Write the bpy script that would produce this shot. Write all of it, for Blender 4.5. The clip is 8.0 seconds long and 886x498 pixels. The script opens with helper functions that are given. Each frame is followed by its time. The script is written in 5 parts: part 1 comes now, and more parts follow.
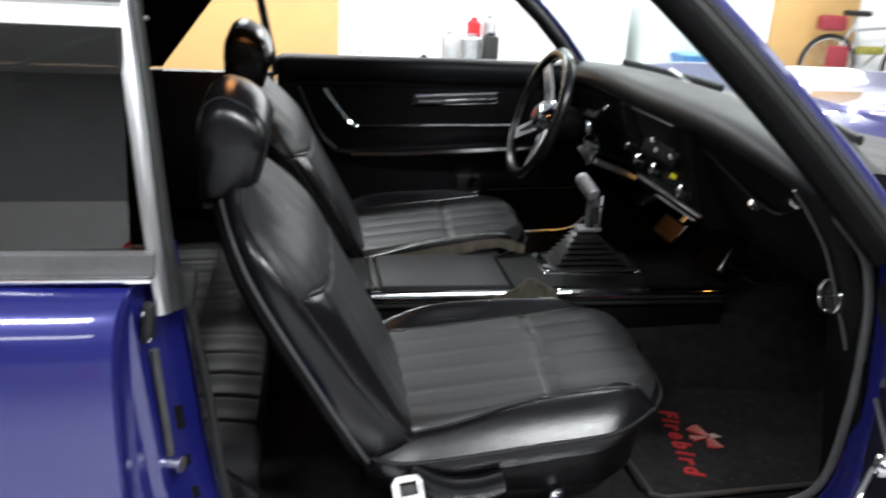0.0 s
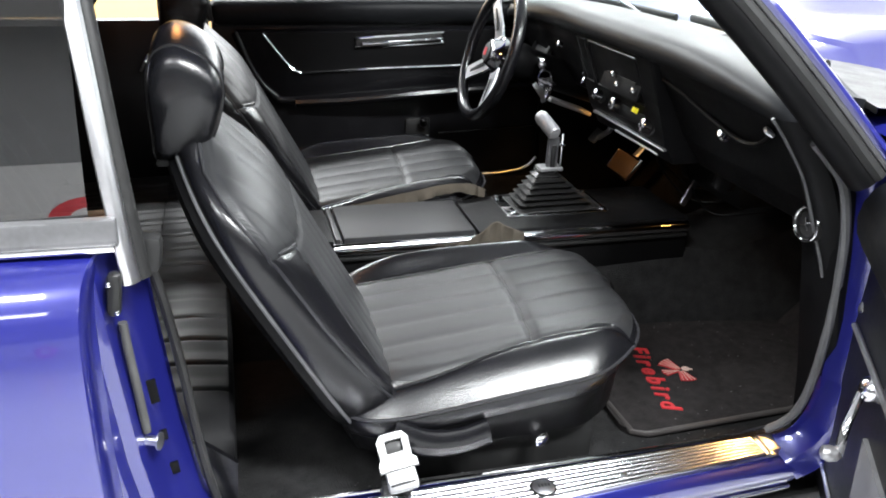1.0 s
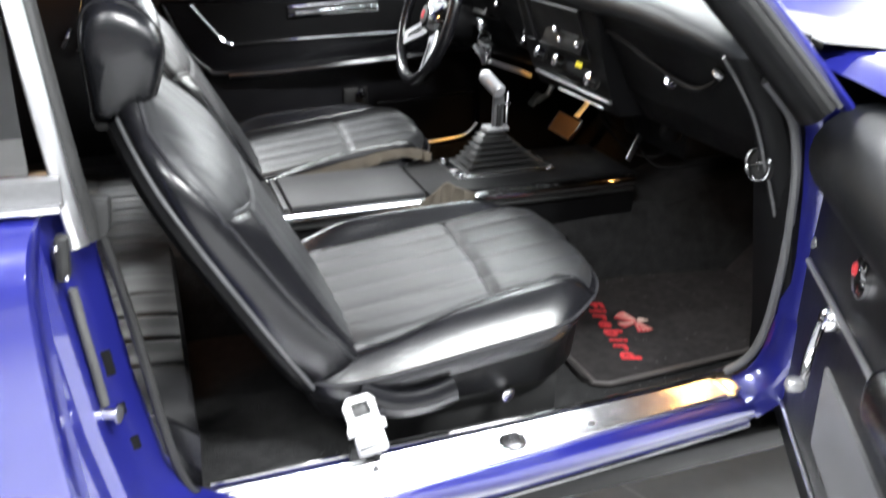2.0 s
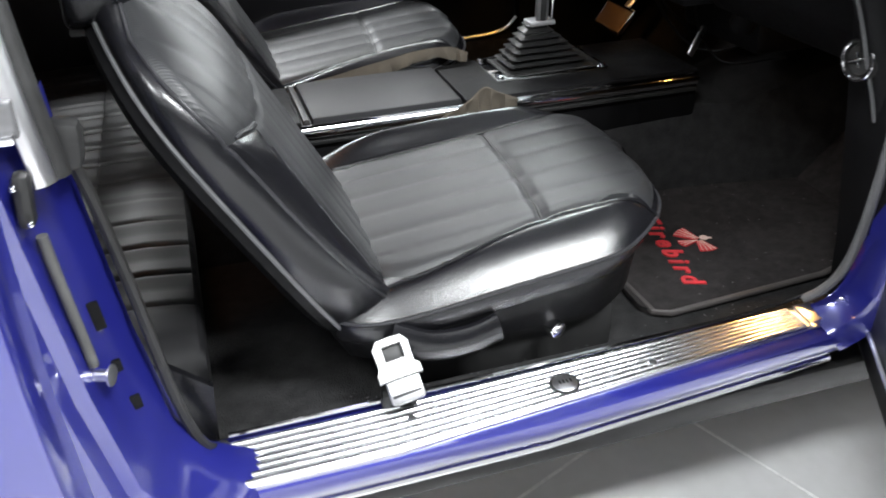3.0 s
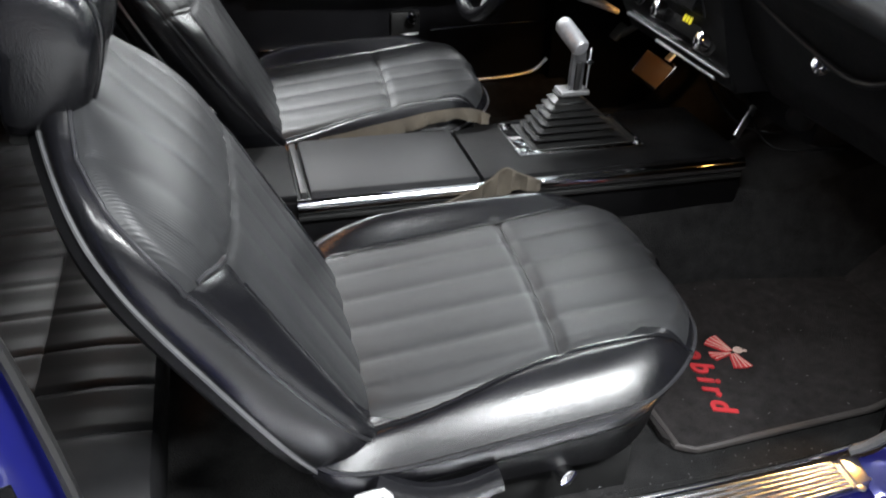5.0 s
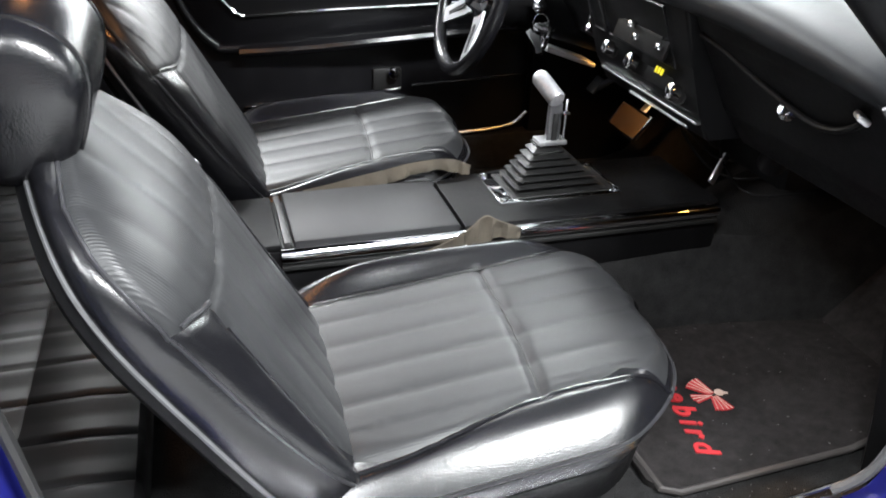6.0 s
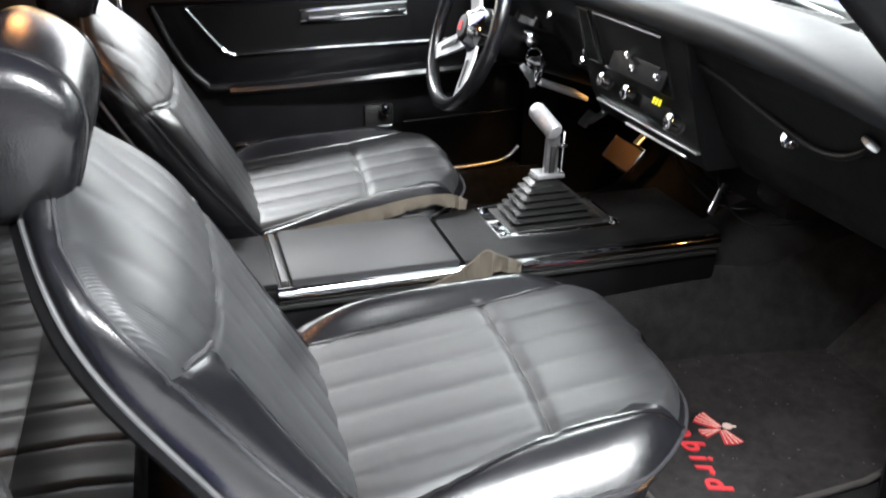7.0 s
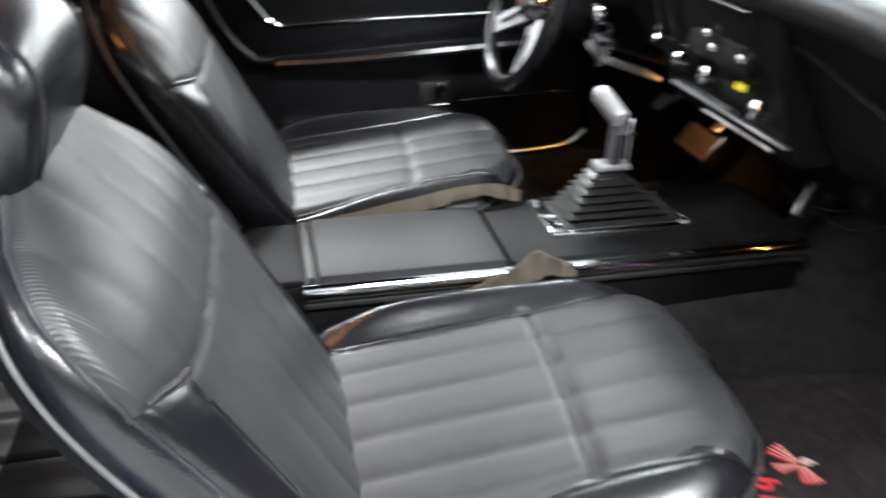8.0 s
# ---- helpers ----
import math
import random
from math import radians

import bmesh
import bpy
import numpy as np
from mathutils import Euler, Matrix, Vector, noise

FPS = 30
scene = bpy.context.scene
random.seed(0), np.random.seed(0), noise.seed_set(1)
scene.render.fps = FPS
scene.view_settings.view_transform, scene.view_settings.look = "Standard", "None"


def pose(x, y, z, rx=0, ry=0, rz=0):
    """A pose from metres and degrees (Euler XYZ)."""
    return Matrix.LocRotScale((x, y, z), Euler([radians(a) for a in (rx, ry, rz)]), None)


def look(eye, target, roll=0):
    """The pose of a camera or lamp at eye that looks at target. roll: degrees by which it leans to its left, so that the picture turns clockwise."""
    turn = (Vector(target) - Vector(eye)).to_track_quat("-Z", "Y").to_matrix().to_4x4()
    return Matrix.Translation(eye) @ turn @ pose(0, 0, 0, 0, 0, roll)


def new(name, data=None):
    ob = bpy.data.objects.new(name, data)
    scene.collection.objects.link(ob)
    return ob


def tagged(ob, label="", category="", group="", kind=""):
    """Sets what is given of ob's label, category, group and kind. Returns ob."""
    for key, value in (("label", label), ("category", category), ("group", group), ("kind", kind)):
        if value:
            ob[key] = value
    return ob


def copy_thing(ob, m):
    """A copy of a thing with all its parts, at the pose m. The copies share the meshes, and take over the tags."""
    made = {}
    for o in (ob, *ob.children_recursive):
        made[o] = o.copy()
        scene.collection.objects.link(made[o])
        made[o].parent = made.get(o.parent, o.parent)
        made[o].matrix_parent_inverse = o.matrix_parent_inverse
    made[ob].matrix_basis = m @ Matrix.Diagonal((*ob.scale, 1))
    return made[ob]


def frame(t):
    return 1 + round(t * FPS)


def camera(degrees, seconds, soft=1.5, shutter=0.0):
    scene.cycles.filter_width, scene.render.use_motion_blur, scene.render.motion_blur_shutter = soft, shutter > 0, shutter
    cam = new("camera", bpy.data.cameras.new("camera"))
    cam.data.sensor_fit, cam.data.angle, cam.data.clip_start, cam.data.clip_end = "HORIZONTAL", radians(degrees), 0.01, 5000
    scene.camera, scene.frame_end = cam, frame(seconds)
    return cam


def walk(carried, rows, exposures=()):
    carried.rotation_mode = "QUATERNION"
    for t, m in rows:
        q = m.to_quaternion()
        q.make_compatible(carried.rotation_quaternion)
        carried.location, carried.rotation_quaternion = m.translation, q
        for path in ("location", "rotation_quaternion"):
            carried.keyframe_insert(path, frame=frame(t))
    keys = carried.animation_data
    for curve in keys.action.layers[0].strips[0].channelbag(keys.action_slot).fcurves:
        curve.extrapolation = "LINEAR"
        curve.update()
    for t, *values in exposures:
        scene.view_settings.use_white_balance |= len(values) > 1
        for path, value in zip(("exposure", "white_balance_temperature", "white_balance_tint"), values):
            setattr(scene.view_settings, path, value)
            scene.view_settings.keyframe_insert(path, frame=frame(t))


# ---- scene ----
cam = camera(55.7, 8.0, soft=1.8, shutter=0.5)
PATH = [
    (0, (-0.124, -1.649, 1.219), (0.195, 0.216, 0.57), 2.9),
    (0.3, (-0.132, -1.638, 1.193), (0.295, 0.227, 0.607), 2.8),
    (0.5, (-0.14, -1.627, 1.186), (0.238, 0.217, 0.508), 2.7),
    (0.7, (-0.152, -1.612, 1.192), (0.247, 0.196, 0.435), 2.2),
    (1, (-0.169, -1.59, 1.204), (0.296, 0.198, 0.438), 1.5),
    (1.2, (-0.174, -1.581, 1.206), (0.273, 0.199, 0.412), 1.7),
    (1.5, (-0.176, -1.576, 1.206), (0.375, 0.187, 0.438), 2.0),
    (1.8, (-0.183, -1.575, 1.181), (0.412, 0.177, 0.422), 1.0),
    (2, (-0.199, -1.573, 1.157), (0.412, 0.156, 0.358), 0.4),
    (2.2, (-0.216, -1.557, 1.144), (0.41, 0.13, 0.273), 1.6),
    (3.3, (-0.116, -1.346, 1.118), (0.345, 0.279, 0.048), -2.4),
    (3.5, (-0.095, -1.287, 1.138), (0.464, 0.28, 0.028), 0.2),
    (3.8, (-0.079, -1.218, 1.149), (0.589, 0.295, 0.025), 1.8),
    (4, (-0.076, -1.19, 1.15), (0.553, 0.322, 0.003), 2.9),
    (4.3, (-0.075, -1.173, 1.152), (0.462, 0.375, 0.005), 2.1),
    (4.5, (-0.075, -1.172, 1.157), (0.406, 0.415, 0.039), 1.5),
    (4.8, (-0.079, -1.198, 1.176), (0.363, 0.423, 0.093), 1.7),
    (5, (-0.083, -1.223, 1.189), (0.374, 0.419, 0.144), 1.8),
    (5.2, (-0.085, -1.234, 1.195), (0.37, 0.426, 0.177), 0.8),
    (6.5, (-0.081, -1.246, 1.18), (0.446, 0.462, 0.283), 1.7),
    (6.8, (-0.092, -1.234, 1.175), (0.443, 0.482, 0.297), 1.2),
    (7, (-0.098, -1.221, 1.174), (0.448, 0.506, 0.325), 0.9),
    (7.3, (-0.094, -1.208, 1.175), (0.483, 0.533, 0.376), 0.7),
    (7.5, (-0.083, -1.192, 1.175), (0.499, 0.551, 0.385), 0.6),
    (7.8, (-0.053, -1.143, 1.163), (0.491, 0.564, 0.273), 0.6),
    (8, (-0.027, -1.101, 1.148), (0.354, 0.641, 0.241), 0.6),
]
EXPOSURE = [(0, -1.32), (0.5, -0.57), (1, -0.12), (2, 0.28), (3.5, -0.62), (4, -0.90), (4.5, -0.60), (5, -0.20), (6.5, 0.53), (7.5, 0.62), (8, 0.34)]
walk(cam, [(t, look(eye, target, roll)) for t, eye, target, roll in PATH], EXPOSURE)

# ---- light ----
world = bpy.data.worlds.new("world")
scene.world = world
world.use_nodes = True
world.node_tree.nodes["Background"].inputs[0].default_value = (0.9, 0.95, 1.0, 1)
world.node_tree.nodes["Background"].inputs[1].default_value = 0.05


def area_lamp(name, m, sx, sy, watts, colour=(1, 1, 1)):
    d = bpy.data.lights.new(name, "AREA")
    d.shape, d.size, d.size_y, d.energy, d.color = "RECTANGLE", sx, sy, watts, colour
    ob = new(name, d)
    ob.matrix_world = m
    return ob


CEIL = 3.2
LAMPS = [(x, y) for y in (-4.6, -2.1, 2.6, 5.4) for x in ((-3.5, -1.25, 1.0, 3.25) if y < 0 else (-3.2, -0.6, 2.0, 4.6))]
for lx, ly in LAMPS:
    area_lamp("tube_light", pose(lx, ly, CEIL - 0.09, 0, 0, 0), 1.25, 0.46, 310 if ly > 0 else (120 if lx > 2 else 350 if lx > 0 else 170 if lx > -2 else 20) if ly > -3 else 20, (0.95, 0.98, 1.0))

for eye, aim, bw, cone in (((0.84, -0.34, 0.735), (0.58, -0.66, 0.40), 9.0, 34), ((0.76, 0.27, 0.775), (0.77, 0.43, 0.64), 3.0, 95)):
    d = bpy.data.lights.new("courtesy_bulb", "SPOT")
    d.energy, d.color, d.shadow_soft_size, d.spot_size, d.spot_blend = bw, (1.0, 0.5, 0.13), 0.012, radians(cone), 0.6
    new("courtesy_bulb", d).matrix_world = look(eye, aim)


# ---- materials ----
def material(name, colour, rough=0.5, metal=0.0, spread=0.25, scale=18.0, bump=0.0, bump_scale=200.0, coat=0.0, spec=0.5, rough_spread=0.1, wave=None, emit=None):
    """Principled surface with two scales of tone, a gloss that varies, and fine relief."""
    m = bpy.data.materials.new(name)
    m.use_nodes = True
    nt = m.node_tree
    b = nt.nodes["Principled BSDF"]
    tc = nt.nodes.new("ShaderNodeTexCoord")
    n1, n2 = nt.nodes.new("ShaderNodeTexNoise"), nt.nodes.new("ShaderNodeTexNoise")
    n1.inputs["Scale"].default_value, n2.inputs["Scale"].default_value = scale, scale * 9
    n1.inputs["Detail"].default_value = n2.inputs["Detail"].default_value = 4
    mix = nt.nodes.new("ShaderNodeMath")
    mix.operation = "MULTIPLY_ADD"
    mix.inputs[1].default_value = 0.4
    for n in (n1, n2):
        nt.links.new(tc.outputs["Object"], n.inputs["Vector"])
    nt.links.new(n2.outputs["Fac"], mix.inputs[0])
    sc = nt.nodes.new("ShaderNodeMath")
    sc.operation, sc.inputs[1].default_value = "MULTIPLY", 0.6
    nt.links.new(n1.outputs["Fac"], sc.inputs[0])
    nt.links.new(sc.outputs[0], mix.inputs[2])
    ramp = nt.nodes.new("ShaderNodeValToRGB")
    lo = [max(0.0, c * (1 - spread)) for c in colour]
    hi = [min(1.0, c * (1 + spread)) for c in colour]
    ramp.color_ramp.elements[0].position, ramp.color_ramp.elements[1].position = 0.3, 0.7
    ramp.color_ramp.elements[0].color, ramp.color_ramp.elements[1].color = (*lo, 1), (*hi, 1)
    nt.links.new(mix.outputs[0], ramp.inputs[0])
    nt.links.new(ramp.outputs[0], b.inputs["Base Color"])
    rr = nt.nodes.new("ShaderNodeMapRange")
    rr.inputs[1].default_value, rr.inputs[2].default_value = 0.3, 0.7
    rr.inputs[3].default_value, rr.inputs[4].default_value = max(0.02, rough - rough_spread), min(1, rough + rough_spread)
    nt.links.new(mix.outputs[0], rr.inputs[0])
    nt.links.new(rr.outputs[0], b.inputs["Roughness"])
    b.inputs["Metallic"].default_value = metal
    b.inputs["Specular IOR Level"].default_value = spec
    b.inputs["Coat Weight"].default_value = coat
    b.inputs["Coat Roughness"].default_value = 0.04
    b.inputs["Coat IOR"].default_value = 1.7
    height = None
    if bump:
        v = nt.nodes.new("ShaderNodeTexVoronoi")
        v.inputs["Scale"].default_value = bump_scale
        nt.links.new(tc.outputs["Object"], v.inputs["Vector"])
        height = v.outputs["Distance"]
    if wave:
        w = nt.nodes.new("ShaderNodeTexWave")
        w.bands_direction, w.inputs["Scale"].default_value = wave[0], wave[1]
        nt.links.new(tc.outputs["Object"], w.inputs["Vector"])
        height, bump = w.outputs["Fac"], wave[2]
    if height:
        bp = nt.nodes.new("ShaderNodeBump")
        bp.inputs["Strength"].default_value, bp.inputs["Distance"].default_value = bump, 0.0015
        nt.links.new(height, bp.inputs["Height"])
        nt.links.new(bp.outputs[0], b.inputs["Normal"])
    if emit:
        b.inputs["Emission Color"].default_value, b.inputs["Emission Strength"].default_value = (*emit[0], 1), emit[1]
    return m


VINYL = material("black_vinyl", (0.005, 0.005, 0.006), 0.25, bump=0.10, bump_scale=520, spread=0.3, spec=0.40, scale=7, rough_spread=0.012)
BENCH = material("bench_vinyl", (0.008, 0.008, 0.0085), 0.45, spread=0.3, spec=0.11, scale=7, rough_spread=0.04)
INSERT = material("ribbed_vinyl", (0.015, 0.0155, 0.0165), 0.43, spread=0.25, wave=("Y", 120, 0.14), spec=0.30, scale=7, rough_spread=0.04)
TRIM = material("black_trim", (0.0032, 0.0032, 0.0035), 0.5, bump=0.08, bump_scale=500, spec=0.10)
PAD = material("dash_pad", (0.006, 0.0065, 0.0075), 0.48, bump=0.05, bump_scale=500, scale=8, spec=0.11, rough_spread=0.04)
PANEL = material("door_vinyl", (0.006, 0.006, 0.007), 0.36, bump=0.08, bump_scale=420, spec=0.28, rough_spread=0.04)
LID = material("lid_vinyl", (0.012, 0.012, 0.013), 0.55, bump=0.06, bump_scale=500, scale=8, spec=0.2, rough_spread=0.04)
CARPET = material("black_carpet", (0.0145, 0.0143, 0.0145), 0.95, bump=1.0, bump_scale=520, spread=0.6, scale=40, spec=0.12)
MAT = material("mat_pile", (0.022, 0.0198, 0.0198), 0.95, bump=1.0, bump_scale=700, spread=0.6, scale=60, spec=0.12)
BLUE = material("blue_paint", (0.012, 0.014, 0.15), 0.30, metal=0.3, coat=1.0, spread=0.06, scale=6, rough_spread=0.02)
WELT = material("piped_welt", (0.018, 0.018, 0.020), 0.35, spec=0.5)
CHROME = material("chrome", (0.82, 0.82, 0.84), 0.08, metal=1.0, spread=0.05, rough_spread=0.04)
ALU = material("brushed_aluminium", (0.80, 0.80, 0.82), 0.30, metal=1.0, spread=0.05, rough_spread=0.03)
SILLBASE = material("grooved_aluminium", (0.66, 0.66, 0.68), 0.34, metal=1.0, spread=0.05, rough_spread=0.05)
SILLRIB = material("polished_rib", (0.90, 0.90, 0.92), 0.22, metal=1.0, spread=0.05, rough_spread=0.05)
GREYMETAL = material("cast_metal", (0.42, 0.42, 0.43), 0.4, metal=0.8, bump=0.2)
RUBBER = material("black_rubber", (0.011, 0.011, 0.011), 0.5, spread=0.3, spec=0.35)
BOOT = material("boot_rubber", (0.010, 0.010, 0.010), 0.36, spread=0.3, spec=0.6)
RIBSEAL = material("ribbed_seal", (0.045, 0.045, 0.044), 0.6, spread=0.35, scale=60, wave=("Z", 150, 0.25))
WEATHER = material("grey_weatherstrip", (0.075, 0.075, 0.078), 0.5, spread=0.25)
STRAP = material("tan_backing_cloth", (0.065, 0.054, 0.040), 0.9, bump=0.6, bump_scale=600)
BIND = material("mat_binding", (0.034, 0.030, 0.029), 0.7, spread=0.3)
RED = material("red_embroidery", (0.42, 0.016, 0.022), 0.8, bump=0.5, bump_scale=900)
CREAM = material("cream_embroidery", (0.55, 0.4, 0.34), 0.8, bump=0.5, bump_scale=900)
WHITEPLASTIC = material("buckle_metal", (0.48, 0.48, 0.48), 0.3, metal=0.35)
WALLWHITE = material("white_wall", (0.82, 0.83, 0.83), 0.7, spread=0.03, scale=2)
ORANGE = material("ochre_board", (0.50, 0.31, 0.12), 0.5, spread=0.07, scale=3)
GROUND = material("grey_floor_tile", (0.62, 0.62, 0.62), 0.16, spread=0.08, scale=3, rough_spread=0.06)
GROUT = material("grout", (0.75, 0.75, 0.74), 0.7)
CEILING = material("ceiling_paint", (0.30, 0.30, 0.30), 0.8, spread=0.04)
GREYWALL = material("grey_wall", (0.13, 0.133, 0.137), 0.7, spread=0.12, scale=1.2)
DADO = material("dado_paint", (0.36, 0.36, 0.36), 0.6, spread=0.08, scale=2)
STEEL = material("galvanised_can", (0.5, 0.51, 0.52), 0.35, metal=0.8)
LAMPGLOW = material("lamp_diffuser", (0.9, 0.9, 0.9), 0.5, emit=((0.95, 0.98, 1.0), 6.0))
BULB = material("warm_bulb", (0.9, 0.7, 0.4), 0.4, emit=((1.0, 0.5, 0.13), 60.0))
DOME = material("dome_lens", (0.9, 0.75, 0.5), 0.4, emit=((1.0, 0.42, 0.14), 60.0))
BAGRED = material("bag_red", (0.22, 0.02, 0.03), 0.7, bump=0.3)
YELLOW = material("yellow_lamp", (0.7, 0.6, 0.02), 0.4, emit=((0.9, 0.8, 0.02), 0.6))
BRAKE = material("worn_pedal_rubber", (0.07, 0.045, 0.03), 0.6, wave=("Y", 60, 0.6))


def glass_material(name, tint, base, rough=0.0):
    """Thin sheet: clear with a tint, and a mirror that grows towards grazing angles."""
    m = bpy.data.materials.new(name)
    m.use_nodes = True
    nt = m.node_tree
    nt.nodes.remove(nt.nodes["Principled BSDF"])
    tr, gl, mx, lw, pw, mr = (nt.nodes.new(n) for n in ("ShaderNodeBsdfTransparent", "ShaderNodeBsdfGlossy", "ShaderNodeMixShader", "ShaderNodeLayerWeight", "ShaderNodeMath", "ShaderNodeMapRange"))
    tr.inputs[0].default_value = (*tint, 1)
    gl.inputs["Roughness"].default_value = rough
    lw.inputs["Blend"].default_value = 0.5
    pw.operation, pw.inputs[1].default_value = "POWER", 5.0
    mr.inputs[3].default_value = base
    nt.links.new(lw.outputs["Facing"], pw.inputs[0])
    nt.links.new(pw.outputs[0], mr.inputs[0])
    nt.links.new(mr.outputs[0], mx.inputs[0])
    nt.links.new(tr.outputs[0], mx.inputs[1])
    nt.links.new(gl.outputs[0], mx.inputs[2])
    nt.links.new(mx.outputs[0], nt.nodes["Material Output"].inputs[0])
    return m


GLASS = glass_material("clear_glass", (0.88, 0.95, 0.93), 0.05)
TINT = glass_material("tinted_glass", (0.10, 0.105, 0.105), 0.26)

# ---- builders ----
ORIGIN = {}


def thing(name, base, label, category, group="", kind=""):
    ob = new(name)
    ob.location = base
    ob.empty_display_size = 0.05
    ORIGIN[ob] = Vector(base)
    return tagged(ob, label, category, group, kind)


def part(name, bm, mat, parent=None, label="", smooth=True, crease=38):
    """Links a bmesh, made in world metres, as one mesh under a thing or a part."""
    o = ORIGIN.get(parent, Vector())
    if o.length:
        bmesh.ops.translate(bm, verts=bm.verts, vec=-o)
    bmesh.ops.recalc_face_normals(bm, faces=bm.faces)
    me = bpy.data.meshes.new(name)
    bm.to_mesh(me)
    bm.free()
    me.materials.append(mat)
    if smooth:
        for p in me.polygons:
            p.use_smooth = True
        me.set_sharp_from_angle(angle=radians(crease))
    ob = new(name, me)
    if parent:
        ob.parent = parent
    ORIGIN[ob] = o
    if label:
        ob["label"] = label
    return ob


def solid(name, bm, mat, label, category, kind="", group="", smooth=True):
    """A top-level thing made of one mesh."""
    return tagged(part(name, bm, mat, None, "", smooth), label, category, group, kind)


def box(x0, x1, y0, y1, z0, z1, bevel=0.0, bm=None, seg=2):
    bm = bm or bmesh.new()
    r = bmesh.ops.create_cube(bm, size=1)
    for v in r["verts"]:
        v.co = Vector(((x0 + x1) / 2 + v.co.x * (x1 - x0), (y0 + y1) / 2 + v.co.y * (y1 - y0), (z0 + z1) / 2 + v.co.z * (z1 - z0)))
    if bevel:
        es = list({e for v in r["verts"] for e in v.link_edges})
        bmesh.ops.bevel(bm, geom=es, offset=bevel, segments=seg, profile=0.5, affect="EDGES")
    return bm


def obox(m, sx, sy, sz, bevel=0.0, bm=None, seg=2):
    """A bevelled box of that size, centred on the pose m."""
    b2 = box(-sx / 2, sx / 2, -sy / 2, sy / 2, -sz / 2, sz / 2, bevel, None, seg)
    bmesh.ops.transform(b2, matrix=m, verts=b2.verts)
    return merge(bm, b2) if bm else b2


def merge(bm, other):
    me = bpy.data.meshes.new("tmp")
    other.to_mesh(me)
    other.free()
    bm.from_mesh(me)
    bpy.data.meshes.remove(me)
    return bm


def rings(loops, close=True, cap=True, bm=None):
    """Skin through loops of points of equal number."""
    bm = bm or bmesh.new()
    vs = [[bm.verts.new(p) for p in lp] for lp in loops]
    n = len(vs[0])
    for a, b in zip(vs, vs[1:]):
        for i in range(n if close else n - 1):
            j = (i + 1) % n
            bm.faces.new((a[i], a[j], b[j], b[i]))
    if cap and close:
        bm.faces.new(vs[0])
        bm.faces.new(vs[-1])
    return bm


def smooth_line(pts, n=6):
    """A Catmull-Rom line through the points."""
    p = [Vector(q) for q in pts]
    p = [2 * p[0] - p[1]] + p + [2 * p[-1] - p[-2]]
    out = []
    for i in range(1, len(p) - 2):
        for k in range(n):
            t = k / n
            a, b, c, d = p[i - 1:i + 3]
            out.append(0.5 * (2 * b + (c - a) * t + (2 * a - 5 * b + 4 * c - d) * t * t + (3 * b - a - 3 * c + d) * t ** 3))
    return out + [p[-2]]


def tube(pts, r, seg=8, r2=None, up=(0, 0, 1), bm=None, closed=False):
    """A round or, with r2, flat bar along a line of points."""
    pts = [Vector(p) for p in pts]
    loops = []
    for i, p in enumerate(pts):
        a = pts[i - 1] if i or closed else p
        b = pts[(i + 1) % len(pts)] if i < len(pts) - 1 or closed else p
        t = (b - a).normalized()
        s = t.cross(Vector(up))
        s = s.normalized() if s.length > 1e-4 else t.orthogonal().normalized()
        u = s.cross(t)
        loops.append([p + s * (r * math.cos(2 * math.pi * k / seg)) + u * ((r2 or r) * math.sin(2 * math.pi * k / seg)) for k in range(seg)])
    if closed:
        loops.append(loops[0])
        return rings(loops, True, False, bm)
    return rings(loops, True, True, bm)


def revolve(profile, m, seg=24, bm=None):
    """Turns (radius, height) pairs round the z axis of the pose m."""
    return rings([[m @ Vector((r * math.cos(2 * math.pi * k / seg), r * math.sin(2 * math.pi * k / seg), h)) for k in range(seg)] for r, h in profile], True, True, bm)


def prism(outline, y0, y1, bevel=0.0):
    """An outline in x and z, drawn out from y0 to y1."""
    bm = rings([[(x, y0, z) for x, z in outline], [(x, y1, z) for x, z in outline]])
    if bevel:
        bmesh.ops.bevel(bm, geom=list(bm.edges), offset=bevel, segments=2, profile=0.5, affect="EDGES")
    return bm


def prism_flat(outline, z0, z1, bevel=0.003):
    """An outline in x and y, drawn up from z0 to z1."""
    bm = rings([[(x, y, z0) for x, y in outline], [(x, y, z1) for x, y in outline]])
    bmesh.ops.bevel(bm, geom=list(bm.edges), offset=bevel, segments=2, profile=0.5, affect="EDGES")
    return bm


def wall_box(name, dims, mat, label, category, bevel=0.0):
    return solid(name, box(*dims, bevel), mat, label, category, "structure")


def groove(d, w, depth):
    return -depth * math.exp(-(d / w) ** 2)


def step(a, b, x):
    t = min(1.0, max(0.0, (x - a) / (b - a)))
    return t * t * (3 - 2 * t)

# ---- the room ----
X0, X1, Y0, Y1 = -5.6, 9.0, -6.6, 7.2
wall_box("floor", (X0 - 0.2, X1 + 0.2, Y0 - 0.2, Y1 + 0.2, -0.1, 0.0), GROUND, "polished grey tiled workshop floor", "floor")
wall_box("wall_north", (X0, X1, Y1, Y1 + 0.2, 0, CEIL), WALLWHITE, "bright white painted workshop wall", "wall")
wall_box("dado", (X0 + 0.01, X1 - 0.01, Y0 - 0.002, Y0 + 0.03, 0.0, 1.32), DADO, "pale grey lower wall panelling", "wall panel", 0.004)
wall_box("wall_south", (X0, X1, Y0 - 0.2, Y0, 0, CEIL), GREYWALL, "grey painted workshop wall", "wall")
